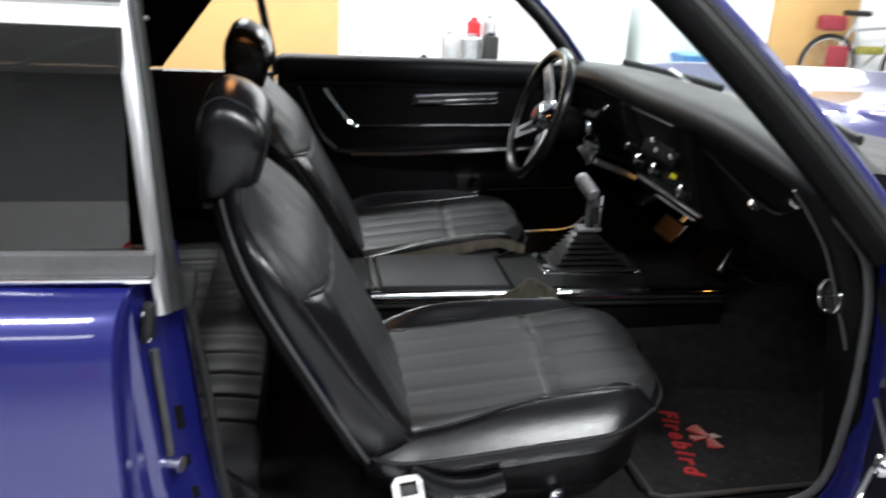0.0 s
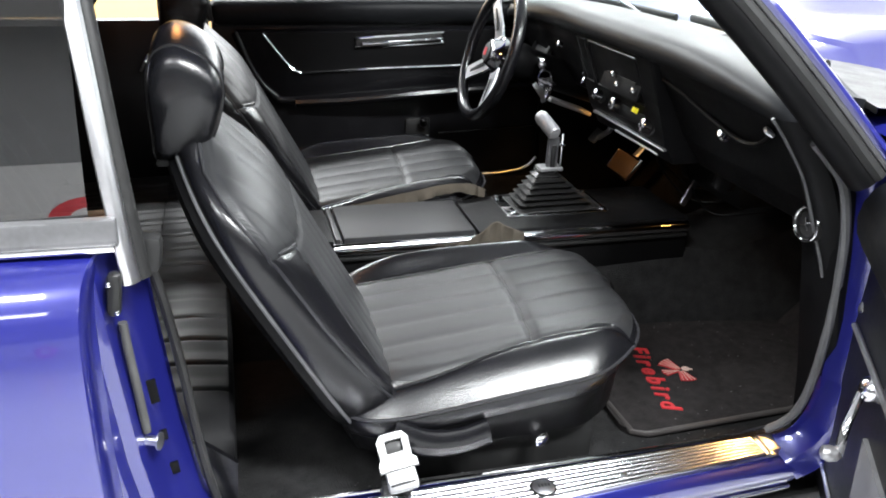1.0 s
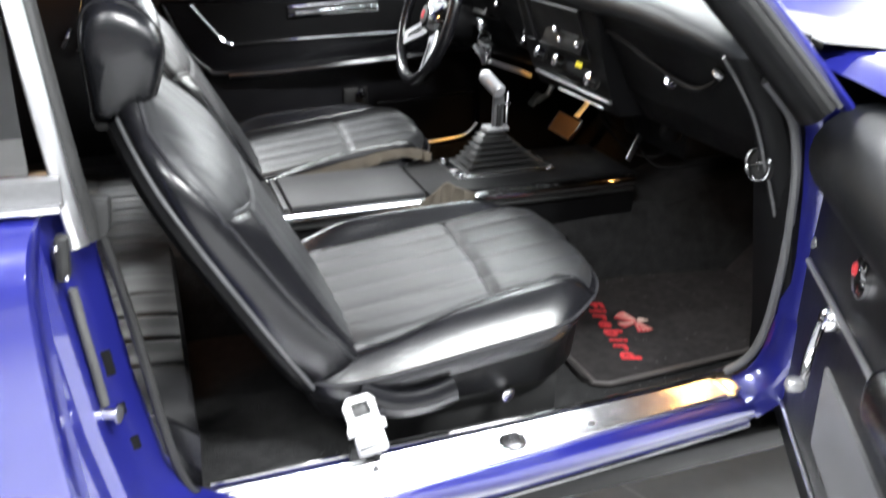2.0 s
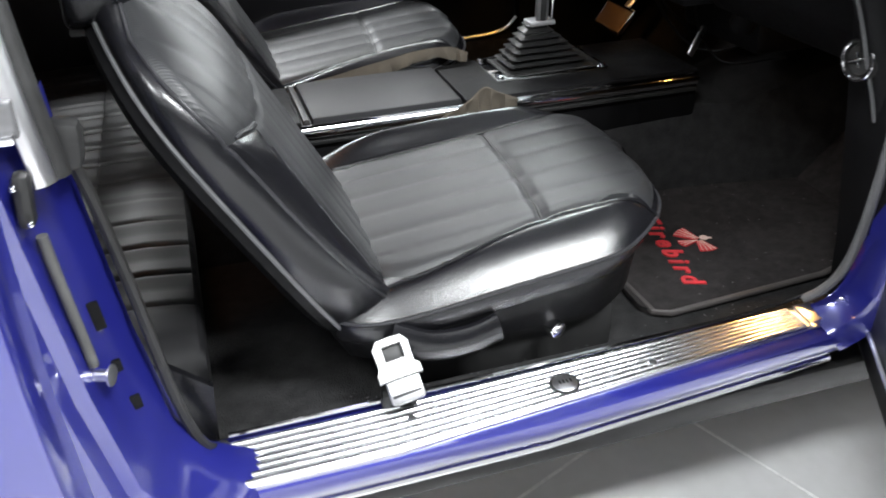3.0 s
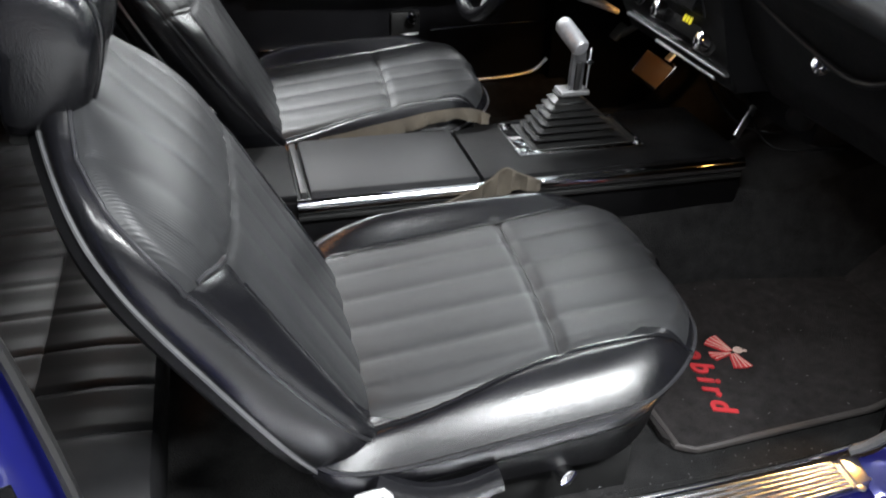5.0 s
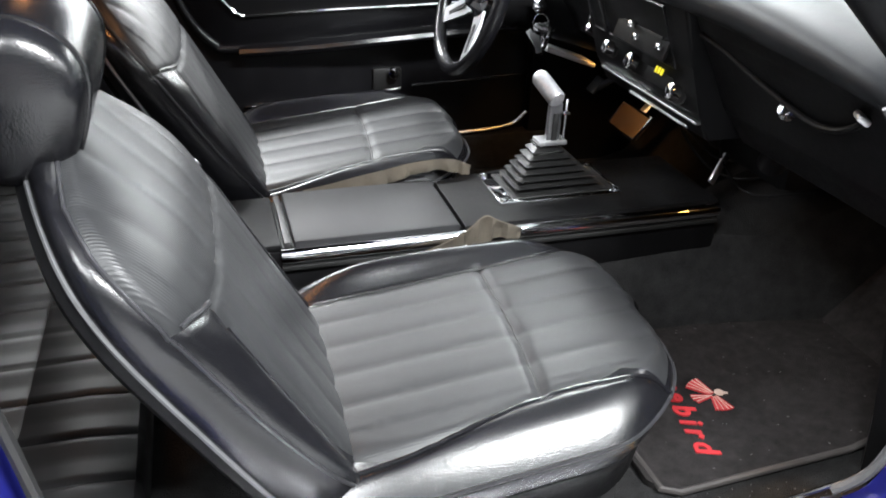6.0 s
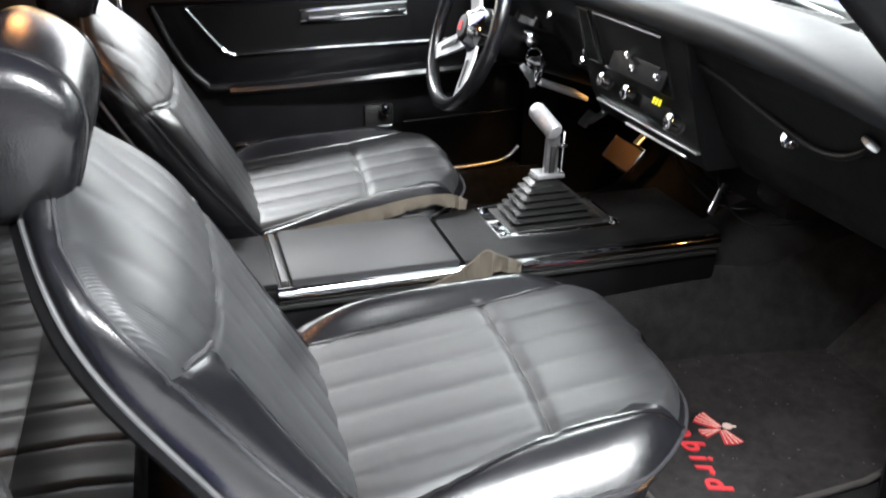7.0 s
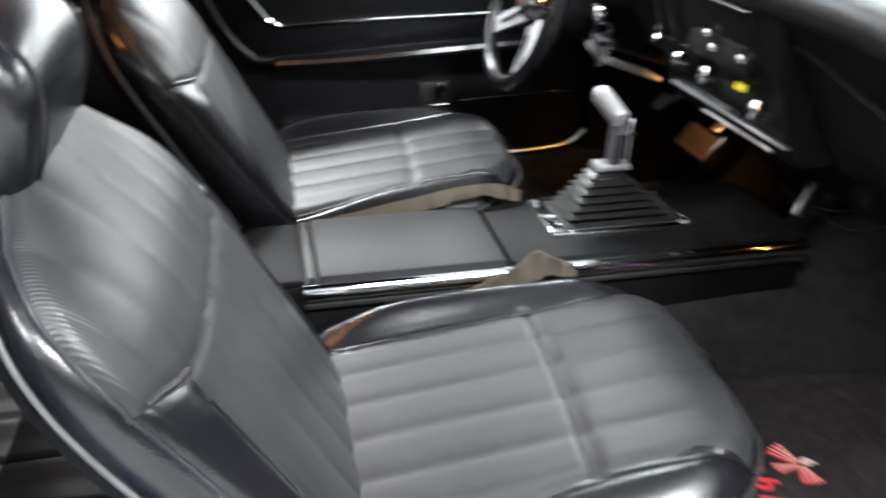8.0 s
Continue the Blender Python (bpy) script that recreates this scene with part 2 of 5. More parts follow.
wall_box("wall_east", (X1, X1 + 0.2, Y0 - 0.2, Y1 + 0.2, 0, CEIL), WALLWHITE, "white painted workshop end wall", "wall")
wall_box("wall_west", (X0 - 0.2, X0, Y0 - 0.2, Y1 + 0.2, 0, CEIL), GREYWALL, "grey painted workshop end wall", "wall")
wall_box("ceiling", (X0 - 0.2, X1 + 0.2, Y0 - 0.2, Y1 + 0.2, CEIL, CEIL + 0.15), CEILING, "plain workshop ceiling", "ceiling")
bm = bmesh.new()
TILES = pose(0.615, -0.319, 0.0, 0, 0, 22.3)
for k in range(-7, 8):
    obox(TILES @ pose(k * 0.6, 0, -0.0004), 0.006, 8.4, 0.0024, 0, bm)
    obox(TILES @ pose(0, k * 0.6, -0.0002), 8.4, 0.006, 0.0024, 0, bm)
solid("trim", bm, GROUT, "pale grout joints between floor tiles", "floor joint", "structure", smooth=False)


def ceiling_light(x, y):
    t = thing("ceiling_light", (x, y, CEIL), "broad white fluorescent ceiling light panel", "ceiling light", "workshop ceiling lights")
    part("frame", box(x - 0.66, x + 0.66, y - 0.29, y + 0.29, CEIL - 0.05, CEIL + 0.004, 0.01), WALLWHITE, t)
    part("diffuser", box(x - 0.62, x + 0.62, y - 0.25, y + 0.25, CEIL - 0.075, CEIL - 0.05, 0.008), LAMPGLOW, t, "glowing white diffuser")
    return t


first = ceiling_light(*LAMPS[0])
for lx, ly in LAMPS[1:]:
    copy_thing(first, Matrix.Translation((lx, ly, CEIL)))

# ---- car body ----
car = thing("car", (0.0, 0.0, 0.0), "deep blue classic two-door coupe with chrome trim", "car")


def quarter():
    """Rear quarter: outer skin, rounded into the door jamb."""
    loops = []
    prof = [(-0.712, 0.872), (-0.745, 0.869), (-0.79, 0.857), (-0.815, 0.825), (-0.828, 0.77), (-0.838, 0.68), (-0.845, 0.58), (-0.838, 0.46), (-0.815, 0.36), (-0.78, 0.28)]
    for x, inset, dz in ((-0.290, 0.062, -0.022), (-0.291, 0.034, -0.012), (-0.294, 0.006, -0.002), (-0.297, 0.001, 0.0), (-0.302, 0.0, 0.0), (-0.338, -0.002, 0.0), (-0.42, -0.006, 0.002), (-0.7, -0.012, 0.01), (-1.1, -0.012, 0.03), (-1.5, 0.0, 0.03), (-1.75, 0.05, 0.0)):
        lean = [0.020 * math.sin((i / 9) ** 0.8 * 3.14) for i in range(10)]
        loops.append([(x - lean[i] * 1.5, y + inset, z + dz) for i, (y, z) in enumerate(prof)])
    bm = rings([[Vector(p) for p in smooth_line(lp, 4)] for lp in loops], False, False)
    return bm


part("quarter_panel", quarter(), BLUE, car, "glossy blue rear quarter panel")
# door jamb, facing forward
jamb = [(-0.36, -0.80), (-0.325, -0.782), (-0.318, -0.765), (-0.305, -0.760), (-0.298, -0.74), (-0.288, -0.70), (-0.27, -0.675), (-0.27, -0.645)]
bm = rings([[Vector((x + s, y, min(z, 0.852 if y > -0.775 else 0.835) if y < -0.75 else z)) for x, y in jamb] for z, s in ((0.885, -0.012), (0.78, -0.006), (0.62, 0.01), (0.5, 0.03), (0.44, 0.06), (0.405, 0.12), (0.36, 0.14))], False, False)
part("door_jamb", bm, BLUE, car, "blue painted door jamb")
st = part("door_striker", revolve([(0.006, -0.03), (0.012, -0.03), (0.012, -0.024), (0.006, -0.022), (0.006, 0.03), (0.011, 0.031), (0.011, 0.036), (0.003, 0.037)], pose(-0.286, -0.742, 0.632, 0, 90, -20) @ Matrix.Diagonal((0.95, 0.95, 0.36, 1)), 16), ALU, car, "bare metal striker bolt")
for sx, sz, sh in ((-0.282, 0.673, 0.045), (-0.277, 0.612, 0.020), (-0.268, 0.564, 0.024)):
    part("slot", obox(pose(sx, -0.705, sz, 0, -5, 12), 0.014, 0.004, sh * 0.7, 0.001), TRIM, car)
part("jamb_seal", tube(smooth_line([(-0.297, -0.746, 0.785), (-0.294, -0.746, 0.74), (-0.290, -0.745, 0.69), (-0.287, -0.744, 0.645)], 8), 0.005, 10, 0.005), RIBSEAL, car, "ribbed dark grey seal in the jamb")
# outer sill below the plate; it draws in towards the front
def sill_in(x):
    return 0.07 * max(0.0, x - 0.2)


ROCK = ((-0.60, 0.401), (-0.697, 0.403), (-0.706, 0.399), (-0.709, 0.390), (-0.704, 0.375), (-0.69, 0.352), (-0.682, 0.345), (-0.60, 0.34))
part("rocker", rings([[Vector((x, y + (sill_in(x) if y < -0.65 else 0.0), z)) for y, z in ROCK] for x in (-0.33, 0.0, 0.2, 0.4, 0.55, 0.66)]), BLUE, car, "blue rocker panel")
part("rocker_moulding", tube([(x, -0.687 + sill_in(x), 0.345) for x in (-0.36, 0.2, 0.66)], 0.006, 8), CHROME, car, "bright rocker moulding")
inner = smooth_line([(0.636, -0.610, 0.409), (0.668, -0.617, 0.424), (0.686, -0.620, 0.446), (0.694, -0.624, 0.478), (0.697, -0.630, 0.53)], 4)
outer = smooth_line([(0.634, -0.668, 0.404), (0.662, -0.675, 0.424), (0.679, -0.682, 0.450), (0.687, -0.688, 0.485), (0.691, -0.690, 0.545)], 4)
bm = rings([[a + Vector((0.012, 0.012, -0.02)), a, a.lerp(b, 0.5) + Vector((-0.003, 0, 0.003)), b, b + Vector((0.004, -0.006, -0.005)), b + Vector((0.02, -0.010, -0.03))] for a, b in zip(inner, outer)], False, False)
part("jamb_corner", bm, BLUE, car, "blue curved corner of the door opening")
# front jamb, hinge pillar
pill = [(0.735, -0.705), (0.712, -0.700), (0.700, -0.692), (0.693, -0.680), (0.690, -0.664), (0.690, -0.64)]
bm = rings([[Vector((x + s, y, z)) for x, y in pill] for z, s in ((0.40, 0.012), (0.43, 0.010), (0.48, 0.004), (0.54, 0.002), (0.64, 0.004), (0.74, -0.006), (0.84, -0.022), (0.90, -0.06))], False, False)
part("hinge_pillar", bm, BLUE, car, "blue painted hinge pillar")
part("jamb_bolt", revolve([(0.011, 0), (0.011, 0.006), (0.005, 0.008)], pose(0.694, -0.692, 0.68, 0, -70, -30), 6), ALU, car)

# sill plate
def plate_y(x, k):
    """Across the sill plate, from its outer (0) to its inner edge (1)."""
    a, b = -0.702 + 0.080 * max(0.0, x), -0.620 + 0.024 * max(0.0, x)
    return a + (b - a) * k


stations = (-0.205, 0.0, 0.2, 0.4, 0.55, 0.640)
sill = part("sill_plate", rings([[Vector((x, plate_y(x, k), z)) for k, z in ((0, 0.398), (0, 0.408), (0.03, 0.410), (0.97, 0.410), (1, 0.408), (1, 0.398))] for x in stations]), SILLBASE, car, "ribbed aluminium door sill plate")
for k in range(7):
    part("rib", tube([(x, plate_y(x, 0.08 + k * 0.14), 0.4085) for x in (-0.195, 0.0, 0.2, 0.4, 0.61)], 0.0045, 12), SILLRIB, sill)
part("end_cap", prism_flat([(0.618, plate_y(0.62, 0.02)), (0.650, plate_y(0.65, 0.10)), (0.654, plate_y(0.65, 0.94)), (0.622, plate_y(0.62, 0.99))], 0.405, 0.4135, 0.001), ALU, sill, "smooth end of the sill plate")
part("sill_lip", tube(smooth_line([(-0.19, -0.612, 0.412), (0.2, -0.609, 0.412), (0.5, -0.603, 0.413), (0.60, -0.599, 0.416), (0.645, -0.600, 0.424)], 5), 0.0035, 8), CHROME, sill, "bright inner lip")
badge = part("badge", revolve([(0.0195, 0), (0.0195, 0.0015), (0.014, 0.0016)], pose(0.235, -0.658, 0.4134), 28), RUBBER, sill, "round maker's badge with a black ring")
part("badge_centre", revolve([(0.0185, 0), (0.016, 0.0022), (0.010, 0.0036), (0.001, 0.0042)], pose(0.235, -0.658, 0.4136), 24), ALU, badge, "bright badge centre")
for k in range(4):
    part("badge_mark", obox(pose(0.228 + k * 0.005, -0.658, 0.4179), 0.002, 0.007, 0.0006), RUBBER, badge)
for x in (-0.17, 0.03, 0.365, 0.62):
    part("screw", revolve([(0.006, 0), (0.005, 0.002), (0.001, 0.0026)], pose(x, -0.655, 0.4115), 12), ALU, sill)

# floor pan, tunnel, toe board
fl = [(-0.75, 0.43), (-0.45, 0.40), (-0.32, 0.372), (0.92, 0.368), (0.98, 0.385), (1.18, 0.60), (1.22, 0.80), (1.24, 0.80), (1.24, 0.33), (-0.75, 0.33)]
carp = solid("carpet", prism(fl, -0.605, 0.66), CARPET, "black cut-pile carpet on the car floor", "carpet")
bm = rings([[Vector((x, -0.605, z)), Vector((x, -0.585, z)), Vector((x, -0.56, 0.372))] for x, z in ((-0.5, 0.43), (-0.3, 0.402), (0.67, 0.402), (0.9, 0.402))], False, False)
part("carpet_edge", bm, CARPET, carp)
tl = [(-0.16, 0.36), (-0.135, 0.47), (-0.09, 0.535), (0.0, 0.55), (0.09, 0.535), (0.135, 0.47), (0.16, 0.36)]
bm = rings([[Vector((x, y * w, z + dz if z > 0.4 else z)) for y, z in tl] for x, w, dz in ((-0.7, 0.8, -0.05), (0.0, 0.85, 0.0), (0.7, 1.0, 0.0), (0.85, 1.15, -0.02), (1.2, 1.5, 0.08))], False, False)
part("tunnel_cover", bm, CARPET, carp)

# shell behind and beside
wall_box("wall_quarter_trim", (-1.2, -0.21, 0.665, 0.70, 0.42, 0.915), PANEL, "black vinyl quarter trim panel in the car", "trim panel", 0.006)
solid("wall_kick_panel", rings([[Vector((xa + 0.030, -0.655, z)), Vector((xa + 0.023, -0.64, z)), Vector((xa + 0.022, -0.575, z)), Vector((xa + 0.05, -0.548, z)), Vector((xa + 0.30, -0.535, z)), Vector((1.22, -0.535, z)), Vector((1.22, -0.655, z))] for xa, z in ((0.605, 0.925), (0.628, 0.80), (0.652, 0.66), (0.68, 0.50), (0.69, 0.395))]), TRIM, "black kick panel beside the footwell", "kick panel", "structure")
wall_box("wall_kick_far", (0.70, 1.22, 0.66, 0.70, 0.36, 0.93), TRIM, "black kick panel beside the pedals", "kick panel", 0.004)
wall_box("wall_firewall", (1.225, 1.26, -0.66, 0.70, 0.36, 0.90), TRIM, "black bulkhead behind the dashboard", "bulkhead", 0.0)
wall_box("wall_quarter_near", (-1.2, -0.3, -0.70, -0.665, 0.40, 0.885), PANEL, "black quarter trim panel beside the rear seat", "trim panel", 0.004)
wall_box("wall_parcel_shelf", (-1.4, -0.86, -0.66, 0.66, 0.86, 0.90), PANEL, "black rear parcel shelf", "shelf", 0.004)


# roof and pillars
def roof():
    loops = []
    for x, zc, w in ((0.27, 1.300, 0.53), (0.1, 1.325, 0.56), (-0.2, 1.335, 0.575), (-0.6, 1.31, 0.565), (-0.85, 1.26, 0.54), (-1.3, 0.99, 0.56), (-1.5, 0.92, 0.6)):
        top = [(x, y * w, zc - 0.055 * abs(y) ** 3) for y in (-1, -0.85, -0.6, -0.3, 0, 0.3, 0.6, 0.85, 1)]
        low = [(x, y * w * 0.98, zc - 0.04 - 0.055 * abs(y) ** 3) for y in (1, 0.85, 0.6, 0.3, 0, -0.3, -0.6, -0.85, -1)]
        loops.append([Vector(p) for p in top + low])
    return rings(loops)


part("roof", roof(), BLUE, car)
dome = part("dome_lamp", box(-0.28, -0.16, -0.055, 0.015, 1.256, 1.272, 0.006), CHROME, car, "chrome dome lamp base under the roof")
part("lens", box(-0.265, -0.175, -0.045, 0.005, 1.247, 1.257, 0.004), DOME, dome, "lit warm dome lamp lens")
part("headliner", rings([[Vector((x, y, z)) for y in (-0.5, 0, 0.5)] for x, z in ((0.24, 1.245), (-0.2, 1.280), (-0.84, 1.205))], False, False), TRIM, car, "black headliner")


def pillar(side):
    near = side < 0
    a = Vector((0.284, -0.591, 1.212) if near else (0.29, 0.565, 1.232))
    b = Vector((0.629, -0.684, 0.867) if near else (0.695, 0.69, 0.868))
    bow = 0.012 if side < 0 else 0.042
    line = [a.lerp(b, k / 6) + Vector((0, 0, bow * math.sin(k / 6 * 3.14))) for k in range(7)]
    if near:
        line = [q + Vector((0.008, -0.012, 0.006)) for q in line]
    p = part("windscreen_pillar", tube(line, 0.018, 12, 0.022 if near else 0.034, (0, side, 0.3)), TRIM, car, "black trimmed windscreen pillar")
    part("weatherstrip", tube([q + Vector((0.008, side * (0.016 if near else 0.026), 0.012)) for q in line], 0.011, 8), RUBBER, p, "rubber weatherstrip")
    part("drip_rail", tube([q + Vector((0.022, side * (0.022 if near else 0.034), 0.018)) for q in line], 0.006, 8), WEATHER if near else CHROME, p, "thin roof drip strip")
    part("outer_skin", tube([q + Vector((0.034, side * (0.024 if near else 0.034), 0.014)) for q in line], 0.008, 10, 0.011, (0, side, 0.3)), BLUE, p, "blue outer pillar")
    return p


pillar(-1)
pillar(1)
# windscreen, curved
bm = bmesh.new()
loops = []
for k in range(25):
    s = -1 + k / 12
    bow = 0.26 * (1 - s * s)
    loops.append([Vector((0.655 + bow * 0.5, s * 0.645, 0.968 + 0.012 * (1 - s * s))), Vector((0.32 + bow * 0.5, s * 0.55, 1.26))])
part("windscreen", rings(loops, False, False), GLASS, car, "clear curved windscreen").visible_shadow = False
# quarter window
part("quarter_glass", rings([[Vector((x, -0.735 + (z - 0.88) * 0.13 + (z - 0.88) ** 2 * 0.28 - 0.02 * math.sin((x + 0.32) * -2.2) , z)) for z in [0.86 + 0.018 * k for k in range(21)]] for x in [-0.318 - 0.0291 * k for k in range(21)]], False, False), TINT, car, "tinted quarter window reflecting the workshop")
strip = [(-0.283, -0.742, 0.828), (-0.288, -0.738, 0.87), (-0.297, -0.725, 0.95), (-0.308, -0.70, 1.05), (-0.320, -0.67, 1.15), (-0.330, -0.64, 1.23)]
part("chrome_strip", tube(smooth_line(strip, 5), 0.006, 10, 0.0100, (1, 0.6, 0)), ALU, car, "bright chrome window edge strip")
part("rubber_edge", tube(smooth_line([(x + 0.011, y + 0.012, z) for x, y, z in strip], 5), 0.006, 10, 0.009, (1, 0.6, 0)), RUBBER, car, "dark rubber window edge")
rail = smooth_line([(-0.30, -0.635, 1.195), (-0.388, -0.66, 1.160), (-0.448, -0.664, 1.134), (-0.56, -0.672, 1.07), (-0.72, -0.685, 0.97), (-0.84, -0.70, 0.89)], 5)
part("window_rail", tube(rail, 0.012, 8), RUBBER, car, "black quarter window rail")
# pale tube laid on the pane, modelling a reflected arc of light
part("reflected_arc", tube([p + Vector((0.004, -0.02, -0.05)) for p in rail[:14]], 0.003, 6), WEATHER, car, "thin pale line drawn for an arc reflected in the quarter glass")
part("sail_panel", rings([[p + Vector((-0.006, -0.006, 0.008)), p + Vector((-0.05, 0.02, 0.05)), p + Vector((-0.22, 0.05, 0.10 - 0.2 * k / len(rail)))] for k, p in enumerate(rail)], False, False), BLUE, car, "blue rear roof pillar")
part("belt_seal", box(-1.1, -0.290, -0.752, -0.735, 0.872, 0.902, 0.003), WEATHER, car, "grey window sill seal")
part("belt_moulding", box(-1.1, -0.292, -0.764, -0.750, 0.872, 0.880, 0.002), CHROME, car)
part("seal_block", obox(pose(-0.268, -0.70, 0.845, 0, 8, 0), 0.03, 0.03, 0.045, 0.010), RUBBER, car)
for sx, sz in ((-0.303, 0.838), (-0.298, 0.806)):
    part("seal_screw", revolve([(0.0028, 0), (0.0024, 0.002), (0.001, 0.003)], pose(sx, -0.765, sz, 90, 0, 0), 10), CHROME, car)
part("seal_block", obox(pose(-0.300, -0.752, 0.822, 0, 6, 0), 0.014, 0.020, 0.048, 0.006), RUBBER, car)
# far window posts
part("window_post", tube([(-0.205, 0.68, 0.91), (-0.237, 0.655, 1.08), (-0.265, 0.60, 1.24)], 0.011, 8), RUBBER, car, "black rear window post")
part("rear_pillar", rings([[Vector(p) for p in q] for q in (((-0.50, 0.68, 0.92), (-0.36, 0.655, 1.10), (-0.30, 0.56, 1.24)), ((-1.0, 0.70, 0.92), (-0.95, 0.65, 1.10), (-0.9, 0.56, 1.22)))], False, False), TRIM, car, "black trimmed rear pillar")
# windlace round the opening
wl = [(0.640, -0.602, 0.418), (0.660, -0.610, 0.432), (0.675, -0.620, 0.458), (0.681, -0.629, 0.495), (0.682, -0.638, 0.55), (0.681, -0.645, 0.647), (0.674, -0.65, 0.713), (0.664, -0.654, 0.787), (0.643, -0.656, 0.854), (0.610, -0.656, 0.892), (0.583, -0.656, 0.918)]
part("windlace", tube(smooth_line(wl, 6), 0.007), WEATHER, car, "black welted door seal")
wl2 = [(-0.195, -0.63, 0.415), (-0.215, -0.66, 0.45), (-0.232, -0.672, 0.53), (-0.248, -0.676, 0.68), (-0.262, -0.676, 0.78), (-0.278, -0.676, 0.85)]
part("windlace", tube(smooth_line(wl2, 6), 0.006), RUBBER, car, "black welted door seal")
trim_edge = ((0.535, 0.945), (0.559, 0.917), (0.599, 0.861), (0.621, 0.815), (0.636, 0.778), (0.655, 0.735), (0.668, 0.700))
pt = part("pillar_trim", rings([*[[Vector((x, y, z)) for x, y in ((xa + 0.004, -0.610), (xa, -0.622), (xa + 0.004, -0.634), (xa + 0.014, -0.644), (xa + 0.028, -0.650))] for xa, z in trim_edge]], False, False), TRIM, car, "black plastic pillar trim")
part("trim_piping", tube(smooth_line([(xa, -0.624, z) for xa, z in trim_edge], 4), 0.0026), WEATHER, pt, "grey piped edge")
# bonnet and front wings
bn = []
for x, dz in ((0.72, -0.01), (0.80, 0.0), (1.0, 0.01), (1.5, 0.01), (2.1, -0.02), (2.6, -0.08)):
    bn.append([Vector((x + 0.2 * (1 - (y / 0.85) ** 2) * (1 if x < 1 else 0), y, 0.925 + dz + (0.03 if abs(y) > 0.7 else 0.0) - 0.12 * max(0, abs(y) - 0.84) * 6 + (0.035 if abs(y) < 0.25 else 0))) for y in (-0.60, -0.4, -0.26, -0.2, 0, 0.2, 0.26, 0.4, 0.66, 0.74, 0.8, 0.85, 0.88)])
part("bonnet", rings(bn, False, False), BLUE, car, "glossy blue bonnet and wings")
part("wing_top", rings([[Vector((x, y, z - 0.02 * max(0.0, 0.72 - x) / 0.05)) for y, z in ((-0.590, 0.920), (-0.595, 0.948), (-0.66, 0.946), (-0.72, 0.939), (-0.80, 0.926), (-0.86, 0.905), (-0.885, 0.87))] for x in (0.678, 0.70, 0.72, 0.80, 1.02, 1.5, 2.1, 2.58)], False, False), BLUE, car, "glossy blue wing top beside the windscreen")
part("front_wing", rings([[Vector((x, -0.88, 0.88)), Vector((x, -0.90, 0.80)), Vector((x, -0.90, 0.62)), Vector((x, -0.88, 0.45)), Vector((x, -0.84, 0.30))] for x in (0.73, 1.0, 1.5, 2.1, 2.6)], False, False), BLUE, car, "glossy blue front wing")
part("cowl_panel", rings([[Vector((0.66 + 0.13 * (1 - s * s) + dx, s * 0.66, z)) for dx, z in ((0.006, 0.955), (0.006, 0.964), (0.16, 0.945), (0.24, 0.935))] for s in [-1 + k / 10 for k in range(21)]], False, False), RUBBER, car, "black cowl grille")
for wy0, wy1 in ((-0.42, 0.10), (0.16, 0.56)):
    wp = part("wiper", tube(smooth_line([(0.69 + 0.13 * (1 - (wy0 + (wy1 - wy0) * k / 4) ** 2 / 0.43), wy0 + (wy1 - wy0) * k / 4, 0.975 + 0.002 * k) for k in range(5)], 3), 0.006, 8, 0.009), RUBBER, car, "black wiper blade")
    part("wiper_arm", tube([(0.80, wy0 + 0.1, 0.96), (0.77, (wy0 + wy1) / 2, 0.992)], 0.004, 6), ALU, wp)
for k in range(8):
    part("wing_vent", obox(pose(1.15 + k * 0.03, -0.62, 0.94, 0, 0, 20), 0.008, 0.12, 0.01, 0.002), RUBBER, car)

# the rest of the body: far side, tail, nose and wheels
part("quarter_panel", rings([[Vector((x, y, z + dz)) for y, z in ((0.70, 0.895), (0.76, 0.886), (0.80, 0.86), (0.835, 0.70), (0.845, 0.58), (0.815, 0.36), (0.78, 0.28))] for x, dz in ((-0.21, 0.0), (-0.7, 0.01), (-1.1, 0.03), (-1.5, 0.03), (-1.75, 0.0))], False, False), BLUE, car, "glossy blue far quarter panel")
part("front_wing", rings([[Vector((x, 0.88, 0.88)), Vector((x, 0.90, 0.80)), Vector((x, 0.90, 0.62)), Vector((x, 0.88, 0.45)), Vector((x, 0.84, 0.30))] for x in (0.73, 1.0, 1.5, 2.1, 2.6)], False, False), BLUE, car, "glossy blue far front wing")
part("boot_lid", rings([[Vector((x, y, z - 0.05 * (y / 0.7) ** 2)) for y in (-0.72, -0.5, 0.0, 0.5, 0.72)] for x, z in ((-1.40, 0.95), (-1.6, 0.945), (-1.80, 0.90))], False, False), BLUE, car, "blue boot lid")
part("tail_panel", rings([[Vector((x, y * 0.74, z)) for y in (-1, -0.5, 0, 0.5, 1)] for x, z in ((-1.80, 0.90), (-1.86, 0.75), (-1.84, 0.50), (-1.78, 0.34))], False, False), BLUE, car)
part("rear_bumper", tube(smooth_line([(-1.74, -0.84, 0.52), (-1.88, -0.70, 0.52), (-1.92, 0, 0.52), (-1.88, 0.70, 0.52), (-1.74, 0.84, 0.52)], 5), 0.03, 10, 0.05), CHROME, car, "chrome rear bumper")
part("nose_panel", rings([[Vector((x, y * 0.88, z)) for y in (-1, -0.5, 0, 0.5, 1)] for x, z in ((2.60, 0.86), (2.66, 0.74), (2.64, 0.50), (2.58, 0.32))], False, False), BLUE, car)
